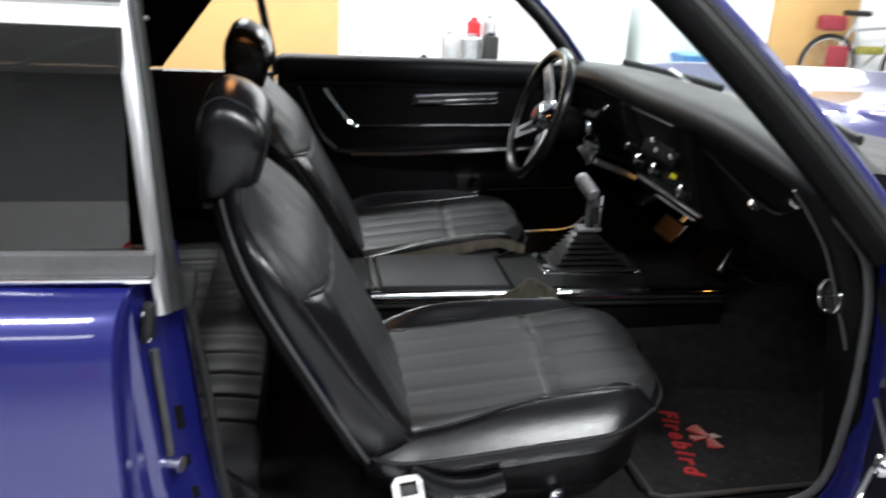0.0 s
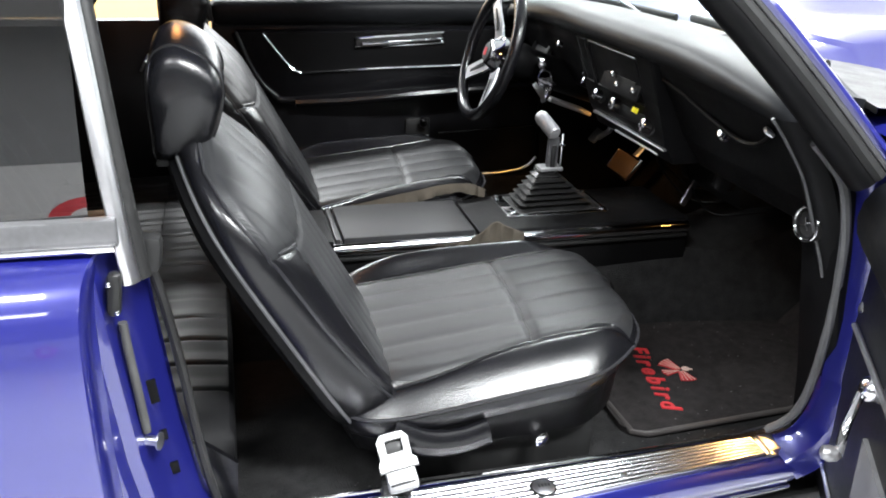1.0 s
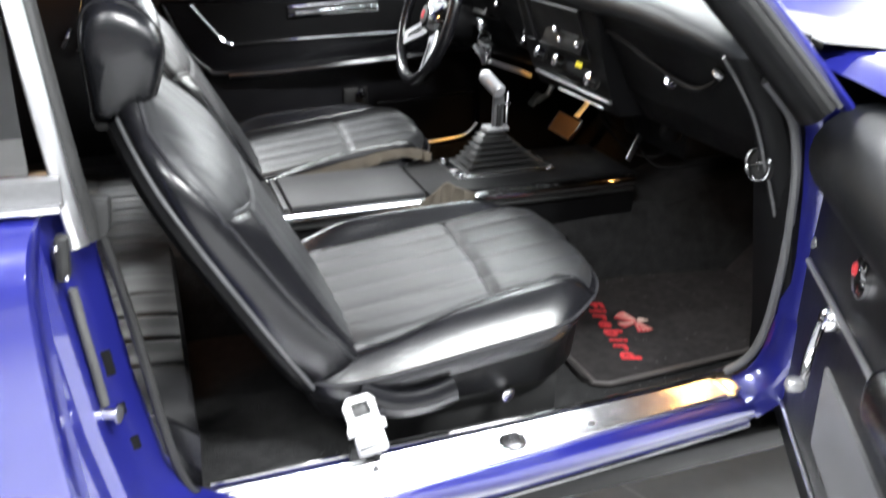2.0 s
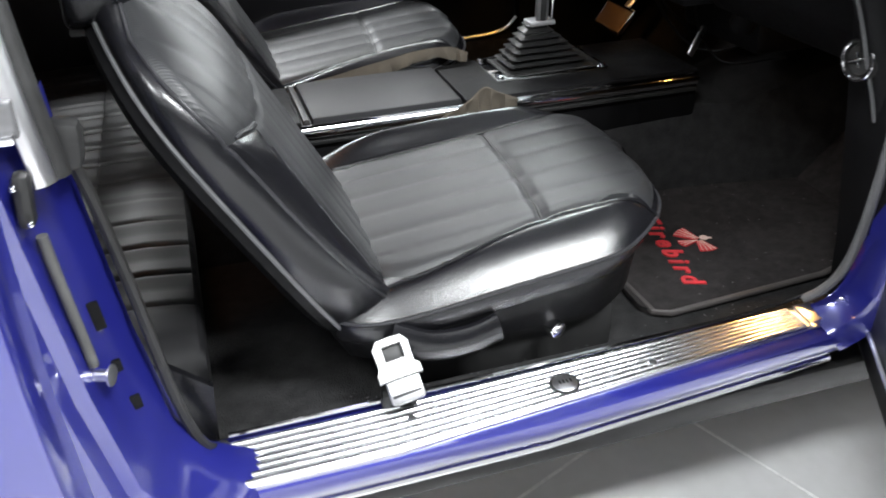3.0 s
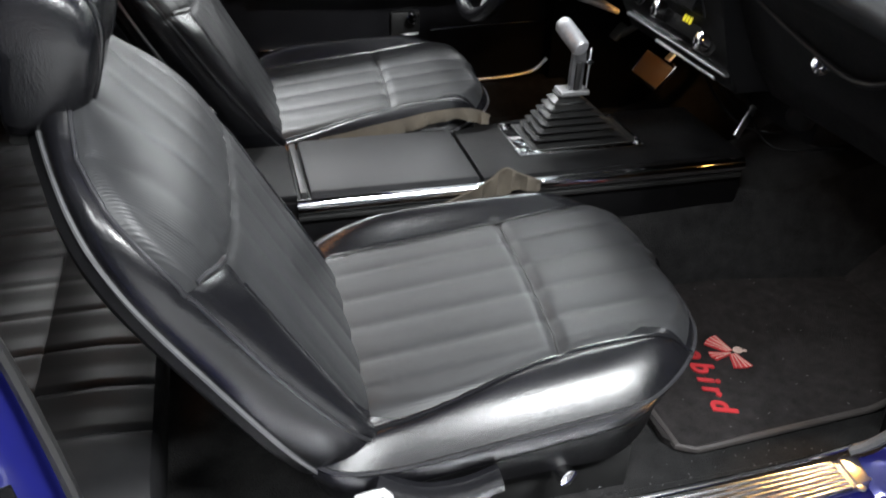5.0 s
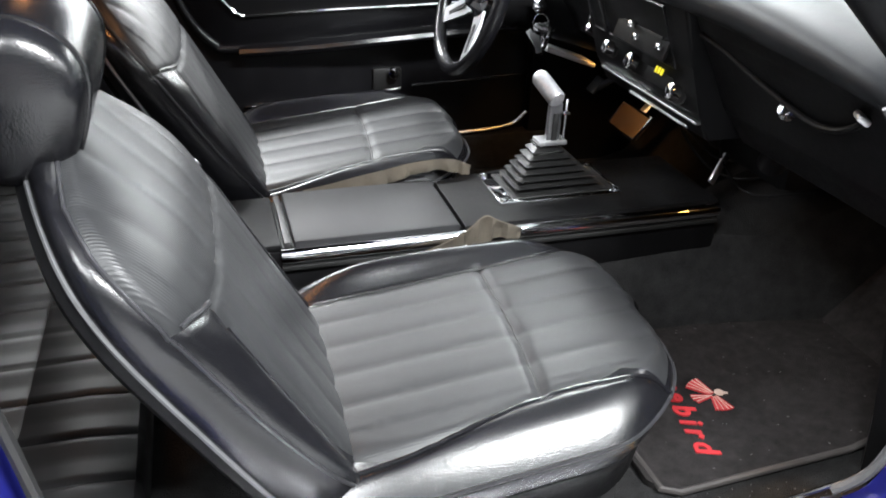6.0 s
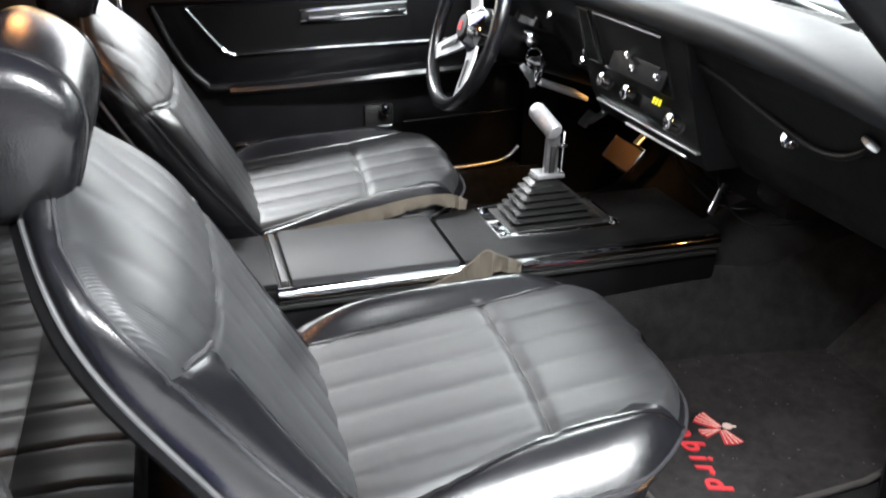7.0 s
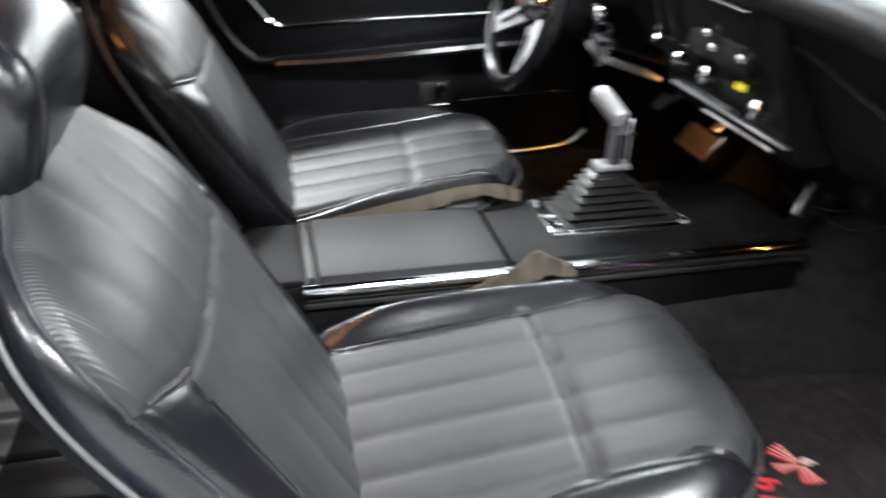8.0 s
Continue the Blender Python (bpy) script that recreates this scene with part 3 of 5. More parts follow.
part("front_bumper", tube(smooth_line([(2.50, -0.90, 0.52), (2.66, -0.74, 0.52), (2.72, 0, 0.52), (2.66, 0.74, 0.52), (2.50, 0.90, 0.52)], 5), 0.03, 10, 0.05), CHROME, car, "chrome front bumper")
part("underbody", box(-1.75, 2.55, -0.66, 0.66, 0.28, 0.325, 0.01), RUBBER, car, "black underbody")
for wx in (-1.12, 1.62):
    for wy in (-0.76, 0.76):
        wm = pose(wx, wy, 0.33, 90 if wy < 0 else -90, 0, 0)
        wh = part("wheel", revolve([(0.20, -0.09), (0.19, 0.02), (0.12, 0.03), (0.06, 0.06), (0.002, 0.07)], wm, 28), ALU, car, "polished wheel")
        part("tyre", revolve([(0.20, -0.10), (0.30, -0.10), (0.327, -0.07), (0.33, 0.0), (0.327, 0.07), (0.30, 0.09), (0.215, 0.085), (0.20, 0.06)], wm, 36), RUBBER, wh, "black tyre")

# ---- open passenger door ----
DOOR = Matrix.Translation((0.690, -0.668, 0.0)) @ Matrix.Rotation(radians(240.0), 4, "Z")


def door_bm(bm):
    bmesh.ops.transform(bm, matrix=DOOR, verts=bm.verts)
    return bm


def door_slab(outline, y0, y1, bevel=0.0):
    return door_bm(prism(outline, y0, y1, bevel))


dr = thing("open_door", (0.690, -0.668, 0.33), "open passenger door with black vinyl inner panel", "car door")
# local: x along the door, -y the inner face, y the outer skin
face = [(-0.10, 0.35), (-0.09, 0.58), (-0.045, 0.68), (0.0, 0.76), (0.035, 0.86), (1.06, 0.86), (1.08, 0.60), (1.04, 0.35)]
part("outer_skin", door_slab([(x * 1.02 - 0.01, z * 1.03 - 0.02) for x, z in face], 0.10, 0.15, 0.012), BLUE, dr, "blue outer door skin")
part("inner_panel", door_slab(face, 0.010, 0.10, 0.010), PANEL, dr, "black vinyl inner door panel")
pads = []
for x, sc in ((0.02, 0.55), (0.03, 0.85), (0.055, 1.0), (0.4, 1.0), (1.0, 1.0), (1.05, 0.8)):
    pads.append([Vector((x, 0.045 + sc * 0.075 * math.cos(q), 0.825 + sc * 0.072 * math.sin(q))) for q in [k * 2 * math.pi / 20 for k in range(20)]])
part("top_pad", door_bm(rings(pads)), PAD, dr, "padded black door top")
part("armrest", door_bm(box(0.46, 0.95, -0.045, 0.02, 0.67, 0.74, 0.025, seg=3)), VINYL, dr, "padded vinyl armrest")
part("chrome_bead", door_bm(tube([(0.03, 0.004, 0.655), (0.25, 0.004, 0.658), (1.0, 0.004, 0.659)], 0.0045)), ALU, dr, "thin chrome bead")
part("chrome_bead", door_bm(tube([(-0.05, 0.008, 0.402), (1.03, 0.008, 0.405)], 0.0035)), ALU, dr, "thin chrome bead")
pk = [(0.20, 0.575), (0.21, 0.46), (0.9, 0.45), (0.9, 0.565)]
part("kick_plate", door_slab(pk, 0.004, 0.012), material("pocket_grey", (0.14, 0.14, 0.145), 0.42), dr, "grey lower door panel")
cr = part("window_crank", door_bm(revolve([(0.017, 0), (0.017, 0.012), (0.012, 0.019), (0.003, 0.022)], pose(0.186, 0.010, 0.640, 90, 0, 0), 18)), CHROME, dr, "chrome window crank")
part("crank_arm", door_bm(tube(smooth_line([(0.190, -0.008, 0.634), (0.206, -0.016, 0.622), (0.222, -0.024, 0.606), (0.232, -0.028, 0.586), (0.236, -0.028, 0.566)], 5), 0.0060, 8, 0.0042)), CHROME, cr)
part("crank_knob", door_bm(revolve([(0.004, 0), (0.009, 0.004), (0.011, 0.014), (0.009, 0.022), (0.003, 0.025)], pose(0.236, -0.026, 0.567, 90, 0, 0), 14)), GREYMETAL, cr)
em = part("emblem", door_bm(revolve([(0.026, 0), (0.026, 0.006), (0.020, 0.009), (0.002, 0.010)], pose(0.253, 0.010, 0.732, 90, 0, 0), 20)), CHROME, dr, "chrome and red emblem")
part("emblem_field", door_bm(revolve([(0.009, 0.0095), (0.008, 0.0112), (0.001, 0.0115)], pose(0.243, 0.010, 0.738, 90, 0, 0), 12)), RED, em)

# ---- far door, shut ----
YD = 0.70
fd = thing("far_car_door", (0.25, YD, 0.40), "closed driver door with black vinyl trim and chrome beads", "car door")
part("outer_skin", box(-0.20, 0.72, YD + 0.06, YD + 0.12, 0.36, 0.93, 0.01), BLUE, fd)
part("inner_panel", box(-0.205, 0.72, YD, YD + 0.06, 0.40, 0.93, 0.006), PANEL, fd)
part("top_pad", box(-0.21, 0.72, YD - 0.035, YD + 0.055, 0.895, 0.962, 0.028, seg=4), PAD, fd, "padded black door top")
# raised pad with its slanted rear end
pad = [(-0.150, 0.885), (-0.118, 0.797), (-0.089, 0.742), (-0.055, 0.708), (-0.026, 0.695), (0.191, 0.705), (0.416, 0.718), (0.71, 0.730), (0.71, 0.888)]
part("padded_panel", rings([[Vector((x, YD, z)) for x, z in pad], [Vector((x, YD - 0.014, z)) for x, z in pad], [Vector((x + (0.016 if x < 0 else 0), YD - 0.022, z + (0.016 if z < 0.8 else -0.006))) for x, z in pad]]), VINYL, fd, "padded vinyl door panel")
part("panel_roll", tube(smooth_line([(-0.146, YD - 0.008, 0.878), (-0.116, YD - 0.014, 0.797), (-0.086, YD - 0.016, 0.744), (-0.052, YD - 0.018, 0.711), (-0.022, YD - 0.020, 0.700), (0.191, YD - 0.022, 0.708), (0.416, YD - 0.024, 0.720), (0.70, YD - 0.02, 0.732)], 6), 0.011, 10), VINYL, fd, "rolled lower edge of the door pad")
ins = [(-0.074, 0.875), (0.0, 0.775), (0.02, 0.768), (0.71, 0.795), (0.71, 0.878)]
part("recess_panel", rings([[Vector((x, YD - 0.020, z)) for x, z in ins], [Vector((x, YD - 0.0235, z)) for x, z in ins]]), TRIM, fd, "matt black inset panel")
part("chrome_bead", tube(smooth_line([(-0.078, YD - 0.027, 0.876), (-0.043, YD - 0.027, 0.829), (-0.010, YD - 0.027, 0.788), (0.012, YD - 0.027, 0.775), (0.036, YD - 0.027, 0.773), (0.2, YD - 0.027, 0.780), (0.45, YD - 0.027, 0.785), (0.71, YD - 0.027, 0.796)], 5), 0.0055, 8, 0.004), CHROME, fd, "thin chrome bead")
part("arm_rest", tube(smooth_line([(0.0, YD - 0.02, 0.694), (0.15, YD - 0.035, 0.700), (0.3, YD - 0.06, 0.715), (0.45, YD - 0.065, 0.725), (0.6, YD - 0.05, 0.728), (0.7, YD - 0.03, 0.73)], 5), 0.022, 10, 0.014), VINYL, fd, "padded vinyl armrest")
hp = part("pull_handle", tube([(0.162, YD - 0.028, 0.838), (0.162, YD - 0.028, 0.862), (0.405, YD - 0.028, 0.874), (0.405, YD - 0.028, 0.848)], 0.0035, 6, closed=True), CHROME, fd, "chrome framed pull handle")
part("handle_bar", obox(pose(0.29, YD - 0.036, 0.853, 0, -2.8, 0), 0.225, 0.014, 0.010, 0.004), CHROME, hp)
part("handle_pocket", obox(pose(0.284, YD - 0.0255, 0.855, 0, -2.8, 0), 0.236, 0.004, 0.022, 0.001), RUBBER, hp)
part("lock_knob", revolve([(0.008, 0), (0.007, 0.006), (0.0035, 0.008), (0.0035, 0.016), (0.006, 0.022), (0.002, 0.026)], pose(0.02, YD - 0.0, 0.960), 12), CHROME, fd)
ch = part("door_crank", box(0.305, 0.375, YD - 0.012, YD + 0.002, 0.578, 0.635, 0.005), RUBBER, fd, "crank in a dark recess")
part("crank_knob", revolve([(0.004, 0), (0.012, 0.004), (0.013, 0.024), (0.010, 0.028), (0.002, 0.029)], pose(0.352, YD - 0.01, 0.626, 90, 0, 0), 14), CHROME, ch, "chrome crank knob")
part("recess_edge", tube([(0.302, YD - 0.012, 0.578), (0.372, YD - 0.012, 0.584)], 0.003), GREYMETAL, ch)
part("lower_strip", box(0.0, 0.19, YD - 0.012, YD + 0.002, 0.552, 0.562, 0.002), CHROME, fd, "bright strip low on the door")
part("lower_edge", tube([(0.40, YD - 0.006, 0.588), (0.55, YD - 0.006, 0.594), (0.70, YD - 0.006, 0.600)], 0.004), VINYL, fd)
part("step_strip", tube(smooth_line([(0.45, YD - 0.04, 0.468), (0.60, YD - 0.04, 0.474), (0.66, YD - 0.04, 0.486), (0.69, YD - 0.045, 0.515)], 5), 0.005, 8), ALU, fd, "bright edge of the driver sill")
wall_box("wall_far_sill", (-0.25, 0.75, 0.655, 0.70, 0.36, 0.46), CARPET, "carpeted far sill of the car", "sill", 0.006)
for dx, dz in ((-0.372, 0.812), (-0.340, 0.800)):
    solid("belt_anchor", obox(pose(dx, 0.656, dz, 0, 30, 0), 0.012, 0.022, 0.055, 0.004), CHROME, "slanted chrome belt anchor on the rear trim panel", "fitting", group="belt anchors")

# ---- bucket seats ----
SD = Vector((-0.47, 0, 0.883))       # up the backrest
SN = Vector((0.883, 0, 0.47))        # out of its face
S0 = Vector((0.042, -0.023, 0.53))


def squircle(a, b, n):
    m = max(abs(a), abs(b))
    if m < 1e-6:
        return 0.0, 0.0, 0.0
    r = m / (abs(a) ** n + abs(b) ** n) ** (1 / n)
    return a * r, b * r, m


def ease(k, n):
    """Even steps, closer towards both ends."""
    s = -1 + 2 * k / n
    return 0.6 * s + 0.4 * math.sin(s * math.pi / 2)


def bend(v, at, to):
    """Moves the even step at to the value to, and the rest along with it."""
    k = abs(v)
    k = k * to / at if k <= at else to + (k - at) / (1 - at) * (1 - to)
    return math.copysign(k, v)


def pillow(nu, nv, place, warp, is_insert, n=5.0):
    """Two meshes, bolster and insert, of a padded face; and its rim."""
    grid = {}
    for i in range(nu + 1):
        for j in range(nv + 1):
            grid[i, j] = place(*squircle(*warp(ease(i, nu), ease(j, nv)), n))
    out = []
    for want in (False, True):
        bm = bmesh.new()
        vs = {}
        for i in range(nu):
            for j in range(nv):
                if is_insert(i + 0.5, j + 0.5) == want:
                    q = [(i, j), (i + 1, j), (i + 1, j + 1), (i, j + 1)]
                    for k in q:
                        if k not in vs:
                            vs[k] = bm.verts.new(grid[k][0])
                    bm.faces.new([vs[k] for k in q])
        out.append(bm)
    pts = [(f.x, f.y, p) for p, f in grid.values()]

    def on(x, y, lift=Vector()):
        near = sorted(pts, key=lambda q: (q[0] - x) ** 2 + (q[1] - y) ** 2)[:4]
        ws = [1 / (1e-6 + (q[0] - x) ** 2 + (q[1] - y) ** 2) for q in near]
        return sum((q[2] * w for q, w in zip(near, ws)), Vector()) / sum(ws) + lift
    rim = [(i, 0) for i in range(nu)] + [(nu, j) for j in range(nv)] + [(i, nv) for i in range(nu, 0, -1)] + [(0, j) for j in range(nv, 0, -1)]
    return out[0], out[1], [grid[k][0] for k in rim], [grid[k][1] for k in rim], on


NG = 110                                                 # steps across a padded face


def nearest_step(v):
    return min(range(NG + 1), key=lambda k: abs(ease(k, NG) - v))


CX, CHX, CHY = 0.205, 0.258, 0.226


def puff(d, rise):
    """Padding between two stitched lines, d from the nearest one."""
    return rise * (1 - (1 - min(1.0, abs(d) / 0.0305)) ** 3)


def channel(y):
    """Distance to the nearest stitched line between two channels."""
    k = math.floor(y / 0.061) + 0.5
    return y - k * 0.061


def cross_x(y):
    return 0.270 + 0.010 * y / 0.15 - 0.004 * (y / 0.15) ** 2


def seam_y(x, y=1.0):
    """Half width of the insert; it widens towards the backrest on the outer side."""
    return 0.152 + 0.012 * step(0.3, 0.46, x) + (0.034 * step(0.29, 0.06, x) if y < 0 else 0.0)


CJ = nearest_step(0.70)
CI = nearest_step(0.955)


def cushion_warp(a, b):
    x = CX + a * CHX
    return a, bend(b, ease(CJ, NG), seam_y(x, b) / cushion_half(x, b))


def cushion_insert(i, j):
    return NG - CJ < j < CJ and i < CI


def cushion_half(x, side):
    """Half width of the cushion, towards the door (-1) or the console (1)."""
    return CHY - 0.004 * step(0.12, 0.42, x) if side < 0 else CHY - 0.010 * step(0.12, 0.42, x)


def cushion_top(x, y):
    z = 0.580 + 0.11 * (x - 0.25) - 0.010 * max(0.0, (x - 0.36) / 0.10) ** 2
    z += 0.020 * step(0.155, 0.20, y) * step(-0.02, 0.12, x) * step(0.46, 0.34, x)
    z += 0.010 * (1 - (y / 0.24) ** 2) + 0.014 * step(0.15, 0.195, abs(y)) * step(0.50, 0.1, x) * (1.0 if y > 0 else 0.25 * step(0.04, 0.24, x))
    if abs(y) < 0.135:
        z += puff(channel(y), 0.0024) - 0.0014
    z += groove(x - cross_x(y), 0.0065, 0.0050) * step(0.165, 0.145, abs(y))
    z += groove(abs(y) - seam_y(x, y), 0.006, 0.004)
    return z


def cushion_place(a, b, m):
    x = CX + a * CHX - (0.098 if b < 0 else 0.004) * max(0.0, a) ** 2 * abs(b) ** 3.2
    y = b * cushion_half(x, b)
    d = (1 - m) * 0.24
    front = step(0.3, 0.85, a) * step(0.9, 0.5, abs(b))
    R, D = 0.064 - 0.034 * front, (0.036 if b < 0 else 0.050 - 0.015 * front)
    e = max(0.0, R - d) / R
    drop = D * (e ** 1.6 if b < 0 else 1 - math.sqrt(max(0.0, 1 - e * e)))
    return Vector((x, y, cushion_top(x, y) - drop)), Vector((x, y, 0))


def line_at(table, v):
    """Reads a smooth value between the rows (v, value) of a short table."""
    p = [(2 * table[0][0] - table[1][0], 2 * table[0][1] - table[1][1]), *table, (2 * table[-1][0] - table[-2][0], 2 * table[-1][1] - table[-2][1])]
    for (x0, a), (x1, b), (x2, c), (x3, d) in zip(p, p[1:], p[2:], p[3:]):
        if v <= x2 or x2 == table[-1][0]:
            w = x2 - x1
            k = min(1.0, max(0.0, (v - x1) / w))
            m1, m2 = (c - a) / (x2 - x0) * w, (d - b) / (x3 - x1) * w
            return (2 * k ** 3 - 3 * k * k + 1) * b + (k ** 3 - 2 * k * k + k) * m1 + (3 * k * k - 2 * k ** 3) * c + (k ** 3 - k * k) * m2


def back_half(t):
    """Half width of the backrest at its welt."""
    return line_at(((-0.06, 0.170), (0.08, 0.193), (0.20, 0.209), (0.31, 0.219), (0.37, 0.212), (0.405, 0.194), (0.44, 0.160), (0.48, 0.115)), t)


def back_welt(t):
    """How far the welt lies behind the plane of the face."""
    return line_at(((-0.06, 0.0), (0.08, -0.011), (0.18, -0.020), (0.31, -0.027), (0.37, -0.038), (0.43, -0.056), (0.48, -0.064)), t)


def notch(s):
    """Height up the backrest at which the lower bolsters begin."""
    return 0.290 + 0.35 * max(0.0, abs(s) - 0.165)


def seam_s(t):
    return 0.158 + 0.045 * t


def back_face(t, s):
    q = abs(s) / back_half(t)
    roof = 0.006 - 0.030 * step(0.33, 0.48, t)
    h = roof + (back_welt(t) - roof) * q ** (4.2 - 0.9 * step(0.15, 0.45, t))
    tc = notch(s)
    low = step(tc + 0.002, tc - 0.045, t)
    h += 0.005 * step(seam_s(t) - 0.003, seam_s(t) + 0.016, abs(s)) * step(back_half(t) + 0.004, back_half(t) - 0.026, abs(s)) * low
    h += (puff(channel(s), 0.0022) - 0.0013) * (1 if abs(s) < 0.15 or t > tc and abs(s) < 0.19 else 0)
    h += groove(t - tc, 0.0050, 0.0022)
    h += groove(abs(s) - seam_s(t), 0.005, 0.003) * low
    return h


BT0, BT1, BHY = -0.045, 0.470, 0.219


def back_point(t, s, h):
    return S0 + SD * t + SN * h + Vector((0, s, 0))


def back_place(a, b, m):
    t = (BT0 + BT1) / 2 + a * (BT1 - BT0) / 2
    s = b * back_half(t)
    d = (1 - m) * 0.24
    R = 0.009
    drop = R - math.sqrt(max(0.0, R * R - max(0.0, R - d) ** 2))
    return back_point(t, s, back_face(t, s) - drop), Vector((t, s, 0))


BJ = nearest_step(0.70)
BI = nearest_step((0.295 - (BT0 + BT1) / 2) / ((BT1 - BT0) / 2))
BLOW = nearest_step(-0.90)


def back_warp(a, b):
    s = b * BHY
    mid, half = (BT0 + BT1) / 2, (BT1 - BT0) / 2
    lo, hi = ease(BI, NG), (notch(s) - mid) / half
    a = -1 + (a + 1) * (hi + 1) / (lo + 1) if a < lo else hi + (a - lo) / (1 - lo) * (1 - hi)
    t = mid + a * half
    return a, bend(b, ease(BJ, NG), min(0.86, seam_s(min(t, 0.30)) / back_half(t)))


def back_insert(i, j):
    return BLOW < i and (NG - BJ < j < BJ if i < BI else True)


def bucket_seat():
    t = thing("bucket_seat", (0.2, 0, 0.372), "black vinyl bucket seat with ribbed inserts", "car seat", "front bucket seats")
    bol, ins, rim, flat, on = pillow(NG, NG, cushion_place, cushion_warp, cushion_insert, 6.0)
    c = part("cushion", bol, VINYL, t, "smooth black vinyl cushion bolster", crease=80)
    part("cushion_insert", ins, INSERT, c, "ribbed grey-black vinyl insert", crease=80)
    ctr = Vector((CX, 0, 0))

    def ring(scale, dz, flatz=None):
        return [Vector(((p.x - ctr.x) * scale + ctr.x, p.y * scale, p.z + dz * (1 - 0.75 * step(0.30, 0.45, p.x)) if flatz is None else flatz)) for p in rim]
    part("cushion_side", rings([ring(1, 0), ring(1.003, -0.006), ring(1.002, -0.016), ring(0.994, -0.028), ring(0.980, -0.036)], True, False), VINYL, c)
    part("welt", tube(ring(1.003, -0.003), 0.0026, 6, closed=True), WELT, c, "piped welt")
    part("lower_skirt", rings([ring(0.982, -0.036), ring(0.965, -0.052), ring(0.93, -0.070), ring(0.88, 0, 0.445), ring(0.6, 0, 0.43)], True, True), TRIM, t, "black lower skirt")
    for s in (-1, 1):
        part("seam", tube([on(x, s * seam_y(x, s), Vector((0, 0, 0.001))) for x in [0.03 + 0.0133 * k for k in range(31)]], 0.0024, 6), VINYL, c)
    part("cross_seam", tube([on(cross_x(y), y, Vector((0, 0, 0.0004))) for y in [-0.15 + 0.0125 * k for k in range(25)]], 0.0014, 6), RUBBER, c)
    # runners
    for s in (-1, 1):
        r = part("seat_runner", box(0.04, 0.36, s * 0.16 - 0.015, s * 0.16 + 0.015, 0.338, 0.445, 0.004), RUBBER, t)
    part("adjuster_knob", revolve([(0.004, 0), (0.004, 0.02), (0.009, 0.022), (0.009, 0.036), (0.003, 0.038)], pose(0.246, -0.165, 0.442, 90, 0, 15) @ Matrix.Scale(1.35, 4), 14), CHROME, t, "chrome adjuster knob")
    part("hinge_cover", tube(smooth_line([(0.02, -0.225, 0.50), (0.07, -0.232, 0.478), (0.12, -0.232, 0.474), (0.165, -0.228, 0.482)], 5), 0.012, 10, 0.022), VINYL, t, "black hinge cover")
    # backrest
    bol, ins, rim, flat, on = pillow(NG, NG, back_place, back_warp, back_insert, 5.0)
    b = part("backrest", bol, VINYL, t, "smooth black vinyl backrest bolster", crease=80)
    part("backrest_insert", ins, INSERT, b, "ribbed grey-black vinyl insert", crease=80)
    for s in (-1, 1):
        part("seam", tube(smooth_line([on(q, s * seam_s(q), SN * 0.0006) for q in [0.0 + 0.029 * k for k in range(10)]], 3), 0.0020, 6, up=SN), VINYL, b)
        part("notch_welt", tube(smooth_line([on(notch(w) + 0.002, s * w, SN * 0.0016) for w in (0.168, 0.174, 0.182, 0.190, 0.198, 0.206, 0.214)], 3), 0.0026, 6, up=SN), WELT, b, "piped welt")
    part("cross_seam", tube([on(notch(w), w, SN * -0.0006) for w in [-0.16 + 0.0128 * k for k in range(26)]], 0.0010, 6, up=SN), RUBBER, b)
    mid = back_point(0.21, 0, 0)

    def bring(scale, dh):
        return [(p - mid) * 1.0 + mid + SN * dh + ((p - mid) - SN * ((p - mid).dot(SN))) * (scale - 1) for p in rim]

    def side_ring(k, out):
        """Between the welt (0) and the shell edge (1), pushed out from the middle."""
        loop = []
        for p, f in zip(rim, flat):
            h = (p - S0).dot(SN)
            q = back_point(0.2125 + (f.x - 0.2125) * out - 0.012 * k * step(0.06, -0.04, f.x), f.y * out, h + (-0.080 - h) * k)
            loop.append(q)
        return loop

    def flatring(scale, h):
        return [back_point(0.2125 + (f.x - 0.2125) * scale, f.y * scale, h) for f in flat]
    part("backrest_side", rings([bring(1, 0), side_ring(0.08, 1.012), side_ring(0.22, 1.024), side_ring(0.42, 1.028), side_ring(0.65, 1.020), side_ring(0.85, 1.004), side_ring(0.97, 0.984)], True, False), VINYL, b, crease=80)
    part("welt", tube(bring(1.002, 0.0), 0.0024, 6, closed=True), WELT, b, "piped welt")
    part("shell_edge", tube(side_ring(1.0, 0.984), 0.0030, 6, closed=True), WEATHER, b, "grey edge moulding")
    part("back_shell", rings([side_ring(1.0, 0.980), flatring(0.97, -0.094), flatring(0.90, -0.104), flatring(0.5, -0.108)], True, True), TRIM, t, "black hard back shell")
    # headrest: an upright block, its front bulging, with stitched end caps
    hc = Vector((-0.240, -0.030, 0.965))
    side = [(0.020, -0.082), (0.036, -0.072), (0.053, -0.034), (0.063, 0.010), (0.057, 0.046), (0.038, 0.070), (0.008, 0.083), (-0.016, 0.074), (-0.028, 0.048), (-0.031, 0.0), (-0.030, -0.05), (-0.026, -0.082)]
    prof = smooth_line([(x, z, 0) for x, z in (*side, side[0])], 4)[:-1]

    def head_loop(y, k):
        return [hc + Vector((x * k - 0.004 * (1 - k), y * (1 - 0.14 * step(0.02, -0.09, z * k)), z * k - 0.022 * step(-0.02, 0.08, z * k) * (y / 0.118) ** 2)) for x, _, z in ((p.x, 0, p.y) for p in prof)]
